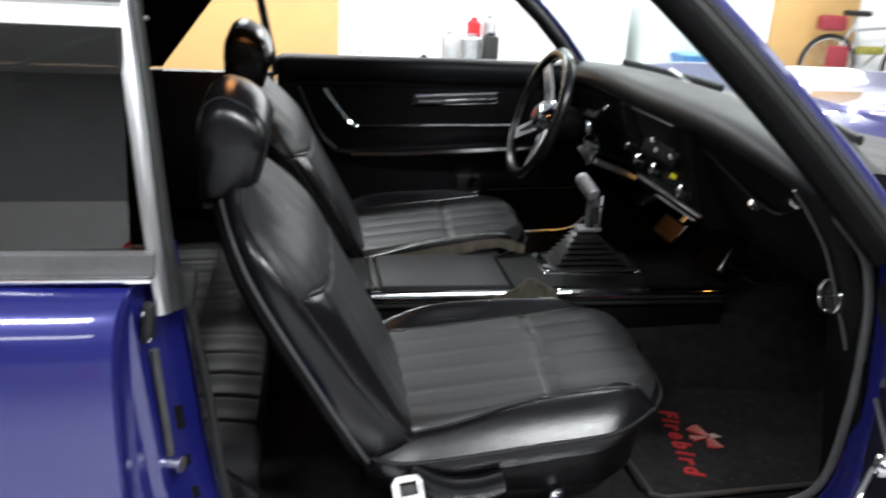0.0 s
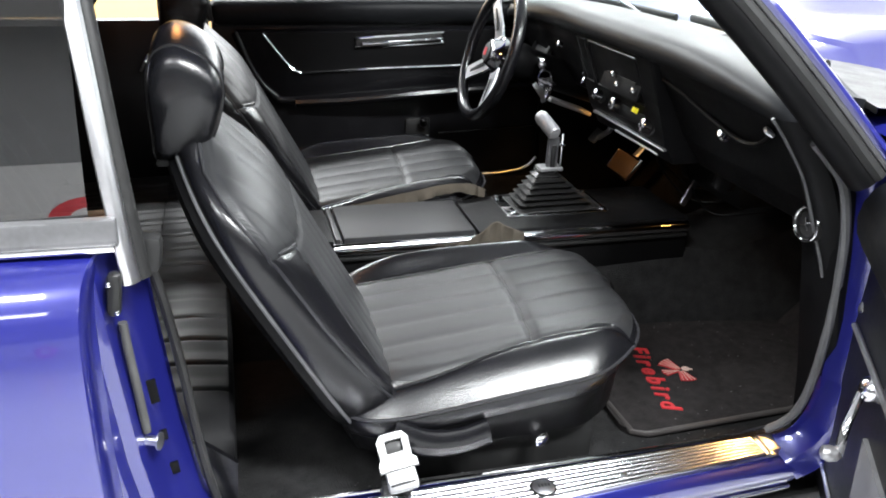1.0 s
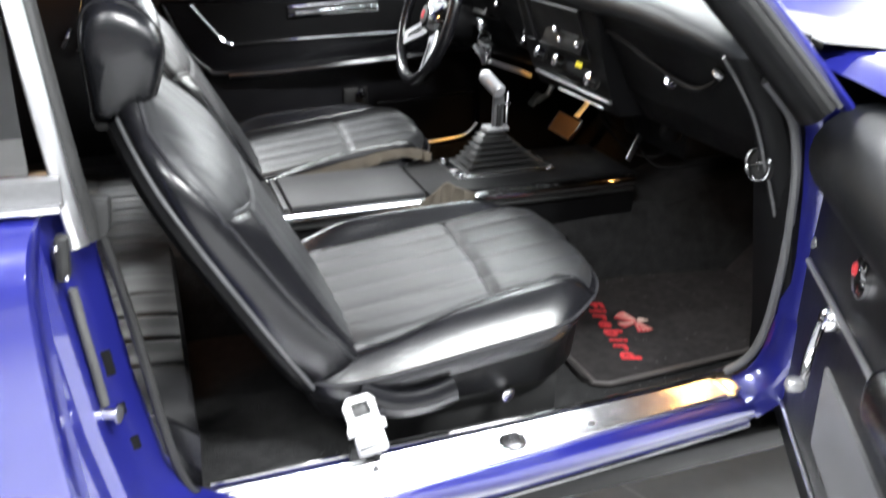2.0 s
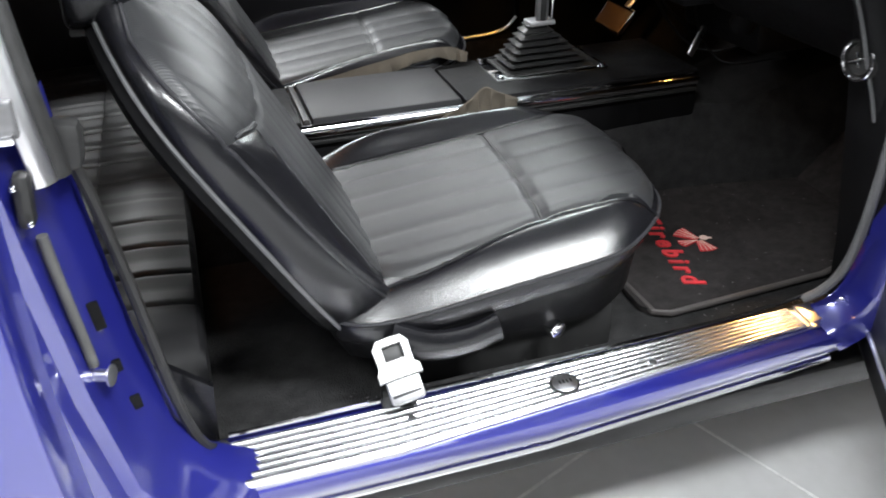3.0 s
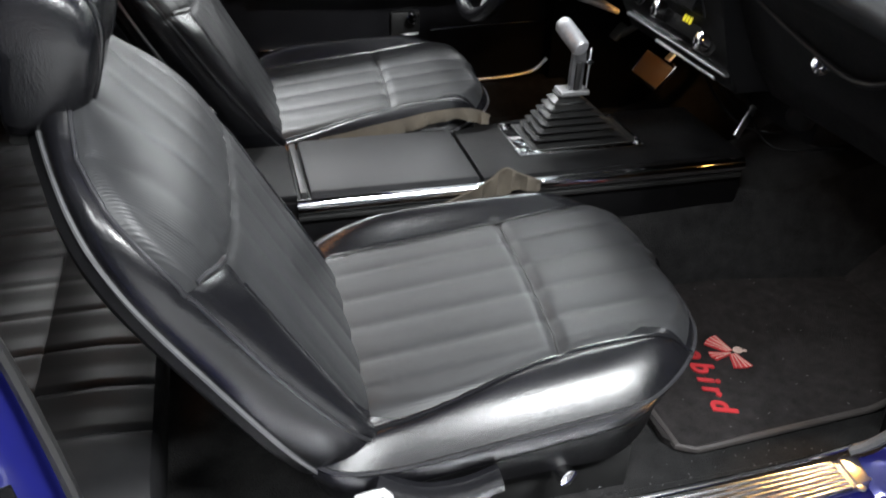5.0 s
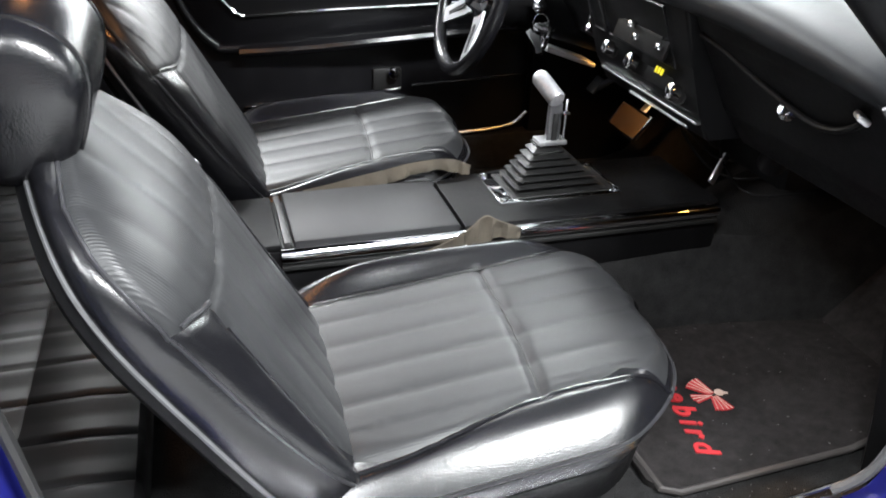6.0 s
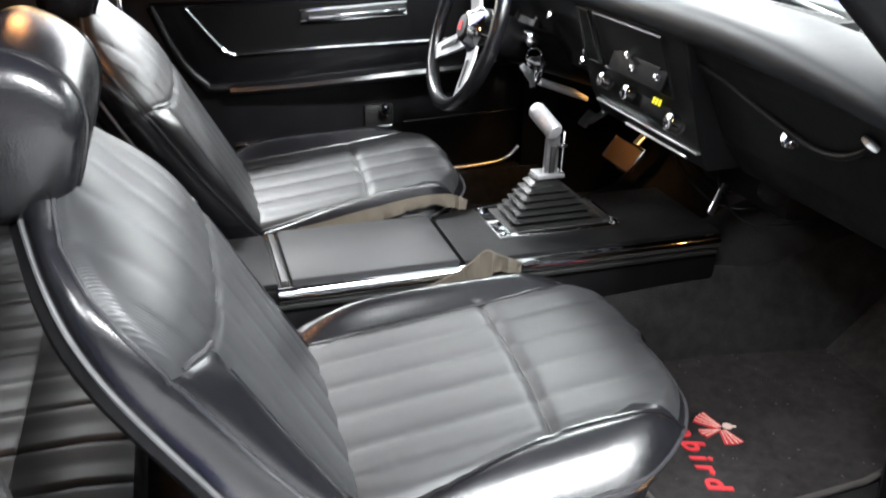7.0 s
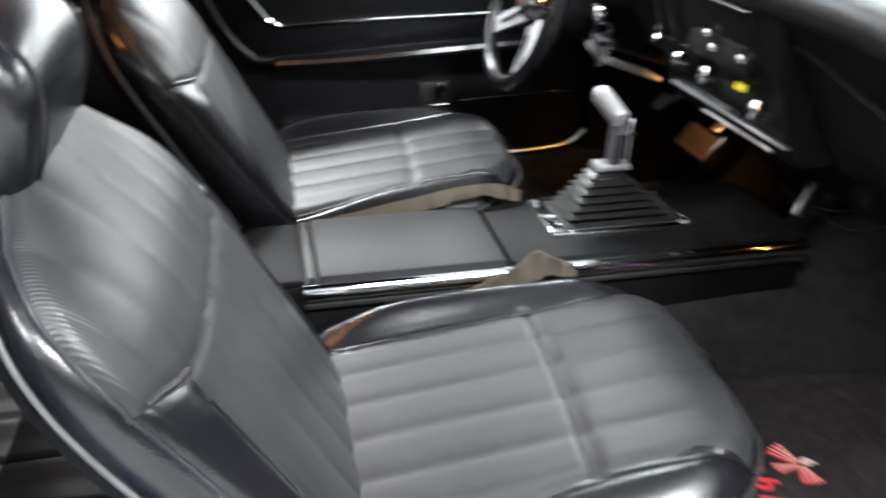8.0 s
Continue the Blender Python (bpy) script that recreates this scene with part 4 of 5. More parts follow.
    ends = ((-0.1195, 0.03), (-0.119, 0.3), (-0.118, 0.55), (-0.117, 0.76), (-0.113, 0.88), (-0.105, 0.945), (-0.094, 0.975), (-0.085, 0.985), (-0.05, 1.005), (0.0, 1.015), (0.05, 1.005), (0.085, 0.985), (0.094, 0.975), (0.105, 0.945), (0.113, 0.88), (0.117, 0.76), (0.118, 0.55), (0.119, 0.3), (0.1195, 0.03))
    hd = part("headrest", rings([head_loop(y, k) for y, k in ends]), VINYL, t, "stitched black vinyl headrest", crease=80)
    for y in (-0.091, 0.091):
        part("headrest_seam", tube(head_loop(y, 0.985), 0.0024, 6, closed=True, up=(0, 1, 0)), VINYL, hd)
    part("base_piping", tube([hc + Vector((x, y, -0.083)) for x, y in ((0.020, -0.088), (0.025, -0.05), (0.025, 0.05), (0.020, 0.088), (-0.024, 0.088), (-0.024, -0.088))], 0.005, 8, closed=True), RUBBER, hd)
    part("headrest_post", tube([back_point(0.36, 0, -0.07), back_point(0.5, 0, -0.055)], 0.02, 10, 0.012), RUBBER, t)
    return t


seat = bucket_seat()
seat.location.y = -0.372
tagged(seat, "black vinyl passenger bucket seat with ribbed grey inserts")
seat2 = copy_thing(seat, Matrix.Translation((0.142, 0.318, 0.404)))
for ob in seat2.children:
    if ob.name.startswith(("back", "headrest")):
        ob.location.x += 0.034
tagged(seat2, "black vinyl driver bucket seat with a torn cushion edge")


def backing_flap(base, rows):
    """Loose cloth edge of a cushion cover beside the console; rows of x, top and lower edge, and how far it stands off."""
    lp = []
    fine = smooth_line([(x, a, b) for x, a, b, _ in rows], 5)
    offs = smooth_line([(x, o, 0) for x, _, _, o in rows], 5)
    for k, (p, o) in enumerate(zip(fine, offs)):
        x, a, b = p
        w = 0.003 * math.sin(k * 1.3) + 0.002 * math.sin(k * 2.9)
        lp.append([Vector((x, base + o.y * 0.3, a)), Vector((x, base + o.y * 0.8 + w, a * 0.6 + b * 0.4)), Vector((x, base + o.y + w, b)), Vector((x, base + o.y * 0.9 + w, b - 0.0015)), Vector((x, base + o.y * 0.7 + w, a * 0.6 + b * 0.4)), Vector((x, base + o.y * 0.2, a - 0.002))])
    return rings(lp, True, True)


solid("cover_flap", backing_flap(-0.142, ((0.03, 0.545, 0.52, 0.012), (0.10, 0.560, 0.530, 0.014), (0.19, 0.574, 0.54, 0.012), (0.25, 0.594, 0.556, 0.010), (0.285, 0.612, 0.57, 0.010), (0.312, 0.632, 0.58, 0.010), (0.335, 0.622, 0.59, 0.008), (0.375, 0.604, 0.585, 0.004))), STRAP, "loose tan cloth edge of the passenger seat cover", "seat cover")
solid("cover_flap", backing_flap(0.100, ((0.06, 0.598, 0.572, -0.008), (0.10, 0.604, 0.574, -0.010), (0.16, 0.616, 0.588, -0.012), (0.20, 0.622, 0.597, -0.010), (0.25, 0.631, 0.610, -0.008), (0.30, 0.634, 0.616, -0.004), (0.335, 0.630, 0.606, -0.002), (0.365, 0.616, 0.598, 0.002))), STRAP, "loose tan cloth edge of the driver seat cover", "seat cover")

# ---- rear bench ----
rb = thing("rear_bench", (-0.5, 0.0, 0.40), "black channelled vinyl rear bench seat", "rear seat")


def bench_section(y):
    g = 0.0
    if -0.49 < y < 0.49:
        k = round((y + 0.012) / 0.079)
        g = groove(y + 0.012 - k * 0.079, 0.0035, 0.005) - 0.003 * abs(y + 0.012 - k * 0.079) / 0.04
    g2 = 0.004 * step(0.48, 0.51, abs(y)) - 0.05 * max(0, (abs(y) - 0.55) / 0.07) ** 2
    return [Vector((x, y, z + (g + g2) * f)) for x, z, f in ((-0.27, 0.40, 0), (-0.22, 0.41, 0), (-0.200, 0.44, 0.1), (-0.196, 0.49, 0.2), (-0.1975, 0.523, 0.3), (-0.203, 0.531, 0.7), (-0.215, 0.534, 1), (-0.26, 0.539, 1), (-0.330, 0.538, 1), (-0.334, 0.536, 1), (-0.338, 0.538, 1), (-0.45, 0.535, 1), (-0.6, 0.525, 1), (-0.7, 0.51, 1))]


ys = [-0.62 + k * 1.24 / 186 for k in range(187)]
part("cushion", rings([bench_section(y) for y in ys], False, False), BENCH, rb, "channelled black vinyl cushion")


def bench_back(y):
    k = round(y / 0.068)
    g = groove(y - k * 0.068, 0.006, 0.006) if abs(y) < 0.5 else 0
    return [Vector((x + g * f, y, z)) for x, z, f in ((-0.58, 0.50, 1), (-0.62, 0.6, 1), (-0.68, 0.72, 1), (-0.74, 0.82, 1), (-0.77, 0.865, 0.5), (-0.81, 0.88, 0), (-0.86, 0.88, 0))]


part("backrest", rings([bench_back(y) for y in ys], False, False), BENCH, rb, "channelled black vinyl backrest")
part("end_cap", prism([(-0.25, 0.40), (-0.20, 0.42), (-0.195, 0.50), (-0.24, 0.54), (-0.6, 0.52), (-0.6, 0.40)], -0.625, -0.615), VINYL, rb)

# ---- centre console ----
co = thing("centre_console", (0.35, 0.0, 0.40), "black centre console with chrome edge strips", "centre console")
part("console_body", box(-0.14, 0.755, -0.108, 0.084, 0.374, 0.590, 0.008), TRIM, co)
part("console_nose", box(0.40, 0.754, 0.07, 0.112, 0.50, 0.589, 0.008), TRIM, co)
part("top_plate", prism_flat([(0.291, -0.105), (0.752, -0.105), (0.752, 0.110), (0.42, 0.110), (0.36, 0.090), (0.291, 0.084)], 0.586, 0.600), TRIM, co, "black textured console top")
lid = part("storage_lid", box(0.020, 0.284, -0.106, 0.082, 0.588, 0.605, 0.006), LID, co, "black padded storage lid")
part("lid_hinge", box(0.006, 0.016, -0.10, 0.080, 0.588, 0.601, 0.002), RUBBER, lid)
part("rear_cap", box(-0.14, 0.002, -0.104, 0.080, 0.586, 0.600, 0.005), TRIM, co)
part("edge_strip", tube([(0.0, -0.110, 0.583), (0.37, -0.110, 0.583), (0.748, -0.110, 0.583)], 0.010, 14, 0.012), CHROME, co, "polished chrome edge strip")
part("lower_groove", box(0.0, 0.748, -0.116, -0.108, 0.560, 0.568, 0.002), RUBBER, co)
part("edge_strip", box(0.43, 0.748, 0.110, 0.122, 0.572, 0.592, 0.004), CHROME, co, "polished chrome edge strip")

# shifter on its plate
sh = thing("gear_shifter", (0.48, 0.02, 0.600), "grey T-handle shifter with rubber bellows boot", "gear shifter")
pl = part("boot_plate", box(0.372, 0.595, -0.045, 0.085, 0.599, 0.605, 0.002), CHROME, sh, "chrome boot plate")
part("plate_field", box(0.395, 0.588, -0.035, 0.076, 0.604, 0.6065, 0.001), RUBBER, pl)
for x, y in ((0.381, -0.036), (0.381, 0.076), (0.586, -0.036), (0.586, 0.076)):
    part("screw", revolve([(0.0075, 0), (0.0065, 0.004), (0.002, 0.0055)], pose(x, y, 0.6045), 12), CHROME, pl)
n = 7
loops = []
for k in range(n * 2 + 1):
    u = k / (n * 2)
    big = k % 2 == 0
    hx = (0.090 * (1 - u) + 0.020 * u) * (1.0 if big else 0.76)
    hy = (0.052 * (1 - u) + 0.017 * u) * (1.0 if big else 0.72)
    cx, cy, z = 0.487 - 0.022 * u, 0.02 - 0.010 * u, 0.606 + 0.080 * u
    loops.append([Vector((cx + sx * hx * a, cy + sy * hy * b, z)) for sx, sy, a, b in ((1, 1, 1, 0.85), (1, 1, 0.92, 1), (-1, 1, 0.92, 1), (-1, 1, 1, 0.85), (-1, -1, 1, 0.85), (-1, -1, 0.92, 1), (1, -1, 0.92, 1), (1, -1, 1, 0.85))])
part("boot", rings(loops), BOOT, sh, "black pleated rubber boot")
part("collar", obox(pose(0.474, 0.008, 0.689), 0.050, 0.036, 0.008, 0.002), GREYMETAL, sh)
lv = part("lever", obox(pose(0.477, 0.004, 0.722, 0, 2, 0), 0.024, 0.012, 0.07, 0.003), material("lever_steel", (0.16, 0.16, 0.165), 0.35, metal=0.85), sh, "slotted metal lever")
part("slot", obox(pose(0.477, -0.0035, 0.716, 0, 2, 0), 0.010, 0.003, 0.048, 0.001), RUBBER, lv)
part("trigger_rod", tube([(0.492, -0.006, 0.695), (0.494, -0.006, 0.765)], 0.0025), CHROME, lv)
part("trigger", obox(pose(0.492, -0.008, 0.742, 0, 8, 0), 0.014, 0.012, 0.006, 0.002), CHROME, lv)
hm = look((0.460, 0.000, 0.784), (0.449, 0.050, 0.806))
part("t_handle", revolve([(0.006, 0.040), (0.015, 0.039), (0.018, 0.034), (0.018, -0.02), (0.0175, -0.034), (0.014, -0.040), (0.006, -0.042)], hm @ Matrix.Scale(0.82, 4), 24), material("satin_grip", (0.30, 0.30, 0.31), 0.38, metal=0.5), sh, "satin grey T-handle")

# ---- dashboard ----
da = thing("dashboard", (0.8, 0.0, 0.75), "black padded dashboard with centre stack and glovebox", "dashboard")
lps = []
for k in range(41):
    y = -0.645 + k * 1.29 / 40
    s = y / 0.66
    arch = -0.21 * max(0.0, abs(y) - 0.2) ** 2
    back = 0.652 + 0.13 * (1 - s * s)
    e = 0.02 * max(0.0, (abs(y) - 0.58) / 0.065) ** 2
    front = [(0.588, 0.946, 0.5), (0.574, 0.945, 0.5), (0.564, 0.950, 0.6), (0.559, 0.960, 0.7), (0.559, 0.971, 0.8), (0.563, 0.982, 0.9), (0.571, 0.990, 1), (0.583, 0.996, 1), (0.600, 1.000, 1)]
    loop = [Vector((x + e, y, z + arch * w - e)) for x, z, w in front]
    loop += [Vector((0.61 + (back - 0.61) * q, y, z + arch * (1 - q))) for q, z in ((0.25, 1.001), (0.6, 0.992), (1.0, 0.972))]
    loop += [Vector((back, y, 0.93)), Vector((0.60, y, 0.93))]
    lps.append(loop)
pd = part("dash_pad", rings(lps), PAD, da, "padded black dash top")
for k in range(14):
    part("defrost_slot", box(0.695, 0.735, -0.34 + k * 0.012, -0.335 + k * 0.012, 0.978, 0.9905, 0.001, seg=1), RUBBER, pd)
# face below the pad
part("glovebox_face", prism([(0.578, 0.952), (0.60, 0.915), (0.625, 0.87), (0.66, 0.80), (0.70, 0.745), (0.74, 0.73), (0.80, 0.74), (0.80, 0.952)], -0.60, -0.20, 0.006), TRIM, da, "black glovebox front")
part("grip_lip", tube(smooth_line([(0.598, -0.205, 0.914), (0.608, -0.26, 0.900), (0.615, -0.318, 0.882), (0.624, -0.415, 0.859), (0.622, -0.466, 0.862), (0.614, -0.505, 0.878), (0.603, -0.538, 0.900)], 5), 0.0045, 8), TRIM, da, "raised grip lip")
part("grip_cap", obox(pose(0.600, -0.532, 0.900, 0, 30, -30), 0.016, 0.028, 0.008, 0.003), GREYMETAL, da)
part("glovebox_knob", revolve([(0.013, 0), (0.013, 0.006), (0.009, 0.008), (0.009, 0.013), (0.002, 0.014)], pose(0.632, -0.378, 0.854, 0, -60, 0), 18), CHROME, da, "chrome glovebox knob")
part("binnacle", prism([(0.58, 0.952), (0.60, 0.905), (0.628, 0.85), (0.65, 0.80), (0.72, 0.78), (0.82, 0.78), (0.82, 0.952)], 0.165, 0.655, 0.006), TRIM, da, "black instrument panel")
st = part("centre_panel", prism([(0.571, 0.952), (0.600, 0.86), (0.622, 0.79), (0.645, 0.745), (0.80, 0.745), (0.80, 0.952)], -0.195, 0.16, 0.006), TRIM, da, "black centre stack")


def stack_pt(y, z):
    x = 0.585 + (0.91 - z) * 0.333
    return Vector((x - 0.002, y, z))


sm = pose(0, 0, 0, 0, -71.6, 0)
for y, z, r in ((-0.146, 0.808, 0.014), (-0.013, 0.820, 0.014), (0.073, 0.822, 0.012)):
    p = stack_pt(y, z)
    kn = part("radio_knob", revolve([(r * 0.5, 0), (r * 0.5, 0.006), (r, 0.008), (r * 0.95, 0.022), (r * 0.7, 0.024), (0.001, 0.0235)], Matrix.Translation(p) @ sm, 20), CHROME, st, "chrome radio knob")
    part("knob_ring", revolve([(r * 1.25, 0), (r * 1.2, 0.004), (r * 0.6, 0.005)], Matrix.Translation(p) @ sm, 20), RUBBER, kn)
part("radio", obox(Matrix.Translation(stack_pt(-0.066, 0.822)) @ sm, 0.034, 0.13, 0.008, 0.002), TRIM, st, "dark radio face")
p = stack_pt(-0.092, 0.830)
for k in range(3):
    part("radio_digit", obox(Matrix.Translation(p + Vector((-0.004, -0.010 + k * 0.009, 0.001))) @ sm, 0.010, 0.0045, 0.002), YELLOW, st, "lit yellow display bar")
part("slot_panel", obox(Matrix.Translation(stack_pt(-0.05, 0.880)) @ sm, 0.05, 0.17, 0.006, 0.002), TRIM, st)
for y, z in ((-0.031, 0.888), (-0.040, 0.869), (-0.116, 0.872)):
    part("heater_lever", obox(Matrix.Translation(stack_pt(y, z)) @ sm @ pose(0, 0, 0.008), 0.011, 0.014, 0.014, 0.003), CHROME, st, "chrome heater lever tip")
for z in (0.888, 0.870):
    part("lever_slot", obox(Matrix.Translation(stack_pt(-0.055, z)) @ sm @ pose(0, 0, 0.003), 0.004, 0.13, 0.002), TRIM, st)
for y0, y1 in ((0.145, 0.10), (0.08, -0.14)):
    part("stack_frame", tube([stack_pt(y, z) + Vector((-0.003, 0, 0)) for y, z in ((y0, 0.940), (y1, 0.940), (y1 - 0.006, 0.850), (y0 - 0.006, 0.850))], 0.0022, 6, closed=True), PANEL, st)
part("lower_rail", box(0.622, 0.638, -0.192, 0.14, 0.772, 0.778, 0.003), ALU, st, "bright lower rail")
part("ash_strip", tube([(0.640, 0.05, 0.752), (0.642, -0.14, 0.752)], 0.003), ALU, st)
# gauges seen from the side
for y in (0.47,):
    part("gauge_ring", revolve([(0.055, 0), (0.055, 0.012), (0.05, 0.014), (0.047, 0.004), (0.001, 0.003)], pose(0.622, y, 0.858, 0, -66, 0), 28), RUBBER, da)
for y, z in ((0.30, 0.905), (0.21, 0.835), (0.175, 0.862)):
    part("dash_knob", revolve([(0.007, 0), (0.008, 0.012), (0.002, 0.014)], pose(0.60 + (0.905 - z) * 0.45, y, z - 0.01, 0, -66, 0), 12), CHROME, da)

# things below the dash
solid("heater_duct", tube([(0.72, -0.285, 0.79), (0.73, -0.265, 0.765), (0.74, -0.23, 0.715)], 0.022, 14), TRIM, "black heater duct under the dashboard", "duct")
solid("heater_box", box(0.80, 1.1, -0.20, 0.05, 0.64, 0.78, 0.02), TRIM, "black heater box under the dashboard", "heater box")


def cable(name, pts, r, mat, label):
    return solid(name, tube(smooth_line(pts, 6), r, 6), mat, label, "cable")


cable("loose_cable", [(0.72, 0.06, 0.745), (0.74, 0.04, 0.69), (0.77, 0.02, 0.64), (0.80, -0.02, 0.61), (0.83, -0.08, 0.62), (0.86, -0.13, 0.66)], 0.0028, TRIM, "black cable hanging under the dashboard")
cable("loose_cable", [(0.72, 0.02, 0.745), (0.73, 0.0, 0.70), (0.77, -0.02, 0.655), (0.80, -0.03, 0.64), (0.84, -0.10, 0.65)], 0.0024, TRIM, "thin black cable hanging under the dashboard")
cable("loose_cable", [(0.76, -0.04, 0.745), (0.77, -0.05, 0.68), (0.79, -0.06, 0.63), (0.82, -0.10, 0.60), (0.90, -0.16, 0.62)], 0.002, TRIM, "very thin black cable hanging under the dashboard")
solid("cable_plug", obox(pose(0.775, -0.055, 0.635, 0, 35, 20), 0.018, 0.006, 0.06, 0.003), ALU, "small metal connector on a cable", "connector")
for bx, by, bz in ((0.84, -0.34, 0.735), (0.76, 0.27, 0.775)):
    lt = thing("courtesy_lamp", (bx, by, bz + 0.02), "small warm courtesy lamp under the dashboard", "lamp", "courtesy lamps")
    part("holder", revolve([(0.006, 0.045), (0.014, 0.04), (0.014, 0.02), (0.006, 0.018)], pose(bx, by, bz), 12), RUBBER, lt)
    part("bulb", revolve([(0.004, 0.019), (0.008, 0.014), (0.008, 0.008), (0.002, 0.004)], pose(bx, by, bz), 12), BULB, lt, "glowing warm bulb")

# steering wheel and column
WC = Vector((0.442, 0.360, 0.872))
WM = look(WC, WC + Vector((0.92, 0.0, -0.30)))
sw = thing("steering_wheel", WC, "black rimmed three-spoke steering wheel with chrome spokes", "steering wheel")
R = 0.155
part("rim", tube([WM @ Vector((R * math.cos(a), R * math.sin(a), 0)) for a in [k * 2 * math.pi / 64 for k in range(64)]], 0.0145, 12, closed=True, up=WM.to_3x3() @ Vector((0, 0, 1))), VINYL, sw, "black leather rim")
for a in (35, 122, 208):
    a = radians(90 + a)
    d = Vector((math.cos(a), math.sin(a), 0))
    e = Vector((-d.y, d.x, 0))
    lp = []
    for r, w, h in ((0.03, 0.021, -0.022), (0.07, 0.019, -0.018), (0.11, 0.017, -0.008), (0.150, 0.016, 0.0)):
        lp.append([WM @ (d * r + e * w + Vector((0, 0, h + 0.003))), WM @ (d * r - e * w + Vector((0, 0, h + 0.003))), WM @ (d * r - e * w + Vector((0, 0, h - 0.003))), WM @ (d * r + e * w + Vector((0, 0, h - 0.003)))])
    sp = part("spoke", rings(lp), ALU, sw, "polished metal spoke")
    sl = []
    for r, h in ((0.065, -0.0135), (0.135, -0.0025)):
        sl.append([WM @ (d * r + e * 0.0045 + Vector((0, 0, h))), WM @ (d * r - e * 0.0045 + Vector((0, 0, h))), WM @ (d * r - e * 0.0045 + Vector((0, 0, h + 0.002))), WM @ (d * r + e * 0.0045 + Vector((0, 0, h + 0.002)))])
    part("spoke_slot", rings(sl), RUBBER, sp)
hb = part("hub", revolve([(0.045, -0.03), (0.046, -0.018), (0.036, -0.010), (0.030, 0.004), (0.026, 0.006), (0.001, 0.007)], WM, 28), CHROME, sw, "chrome hub")
part("horn_button", revolve([(0.024, 0.006), (0.022, 0.010), (0.010, 0.012), (0.001, 0.012)], WM, 24), RUBBER, hb, "black horn button with red emblem")
part("horn_emblem", obox(WM @ pose(0, 0, 0.0125), 0.014, 0.018, 0.0015), RED, hb)
cl = thing("steering_column", WC + Vector((0.1, 0, -0.03)), "black steering column with ignition lock", "steering column")
part("column", revolve([(0.040, -0.40), (0.040, -0.10), (0.046, -0.09), (0.046, -0.035), (0.03, -0.03)], WM, 24), TRIM, cl)
part("support_bracket", obox(pose(0.655, 0.375, 0.735, 0, 20, 0), 0.12, 0.07, 0.010, 0.003), GREYMETAL, cl, "steel bracket under the column")
part("boss", revolve([(0.034, -0.032), (0.034, -0.06), (0.036, -0.062), (0.036, -0.075)], WM, 20), RUBBER, cl)
part("turn_stalk", tube([WM @ Vector((-0.03, 0.0, -0.08)), WM @ Vector((-0.16, 0.03, -0.07))], 0.005), CHROME, cl)
lock = WC + Vector((0.115, -0.065, -0.018))
part("ignition_lock", revolve([(0.014, -0.03), (0.015, 0), (0.010, 0.004), (0.002, 0.005)], Matrix.Translation(lock) @ pose(0, 0, 0, 90, 0, 0), 16), CHROME, cl)
ky = thing("key_ring", lock, "bunch of keys hanging from the ignition", "keys")
part("ring", tube([lock + Vector((0.0, -0.012, -0.03)) + Vector((0.016 * math.cos(a), 0.004 * math.sin(a), 0.016 * math.sin(a))) for a in [k * 2 * math.pi / 24 for k in range(24)]], 0.0016, 6, closed=True, up=(0, 1, 0)), CHROME, ky)
for k, (dx, dz, rot, ln) in enumerate(((0.006, -0.068, 8, 0.05), (-0.006, -0.066, -12, 0.046), (0.014, -0.060, 25, 0.044), (-0.018, -0.058, -35, 0.04))):
    kk = part("key", obox(Matrix.Translation(lock + Vector((dx, -0.012 - 0.003 * k, dz))) @ pose(0, 0, 0, 0, rot, 0), 0.011, 0.002, ln, 0.0008), ALU if k % 2 else CHROME, ky)
    part("key_bow", revolve([(0.011, -0.0012), (0.011, 0.0012), (0.004, 0.0013)], Matrix.Translation(lock + Vector((dx * 0.5, -0.012 - 0.003 * k, dz + ln * 0.5))) @ pose(0, 0, 0, 90, 0, 0), 14), CHROME, kk)

# pedals
bp = thing("brake_pedal", (0.88, 0.42, 0.54), "brake pedal with bright trim round a worn rubber pad", "pedal")
pm = Matrix.Translation((0.87, 0.445, 0.545)) @ pose(0, 0, 0, 0, -52, 0)
part("pad", obox(pm, 0.058, 0.125, 0.014, 0.005), BRAKE, bp, "worn rubber pad")
part("pad_trim", tube([pm @ Vector(p) for p in ((0.031, 0.064, 0.004), (-0.031, 0.064, 0.004), (-0.031, -0.064, 0.004), (0.031, -0.064, 0.004))], 0.004, 6, closed=True), CHROME, bp, "bright pad trim")
part("arm", tube([pm @ Vector((0.0, 0, -0.006)), (0.93, 0.445, 0.60), (0.97, 0.445, 0.72), (0.96, 0.445, 0.80)], 0.012, 8, 0.006), GREYMETAL, bp)
ap = thing("small_pedal", (0.88, 0.62, 0.56), "small metal pedal in the driver footwell", "pedal")
pm = Matrix.Translation((0.87, 0.655, 0.575)) @ pose(0, 0, 0, 0, -50, 0)
part("pad", obox(pm, 0.045, 0.06, 0.012, 0.004), GREYMETAL, ap)
part("arm", tube([pm @ Vector((0, -0.02, -0.006)), (0.89, 0.60, 0.60), (0.95, 0.60, 0.72)], 0.009, 8), GREYMETAL, ap)

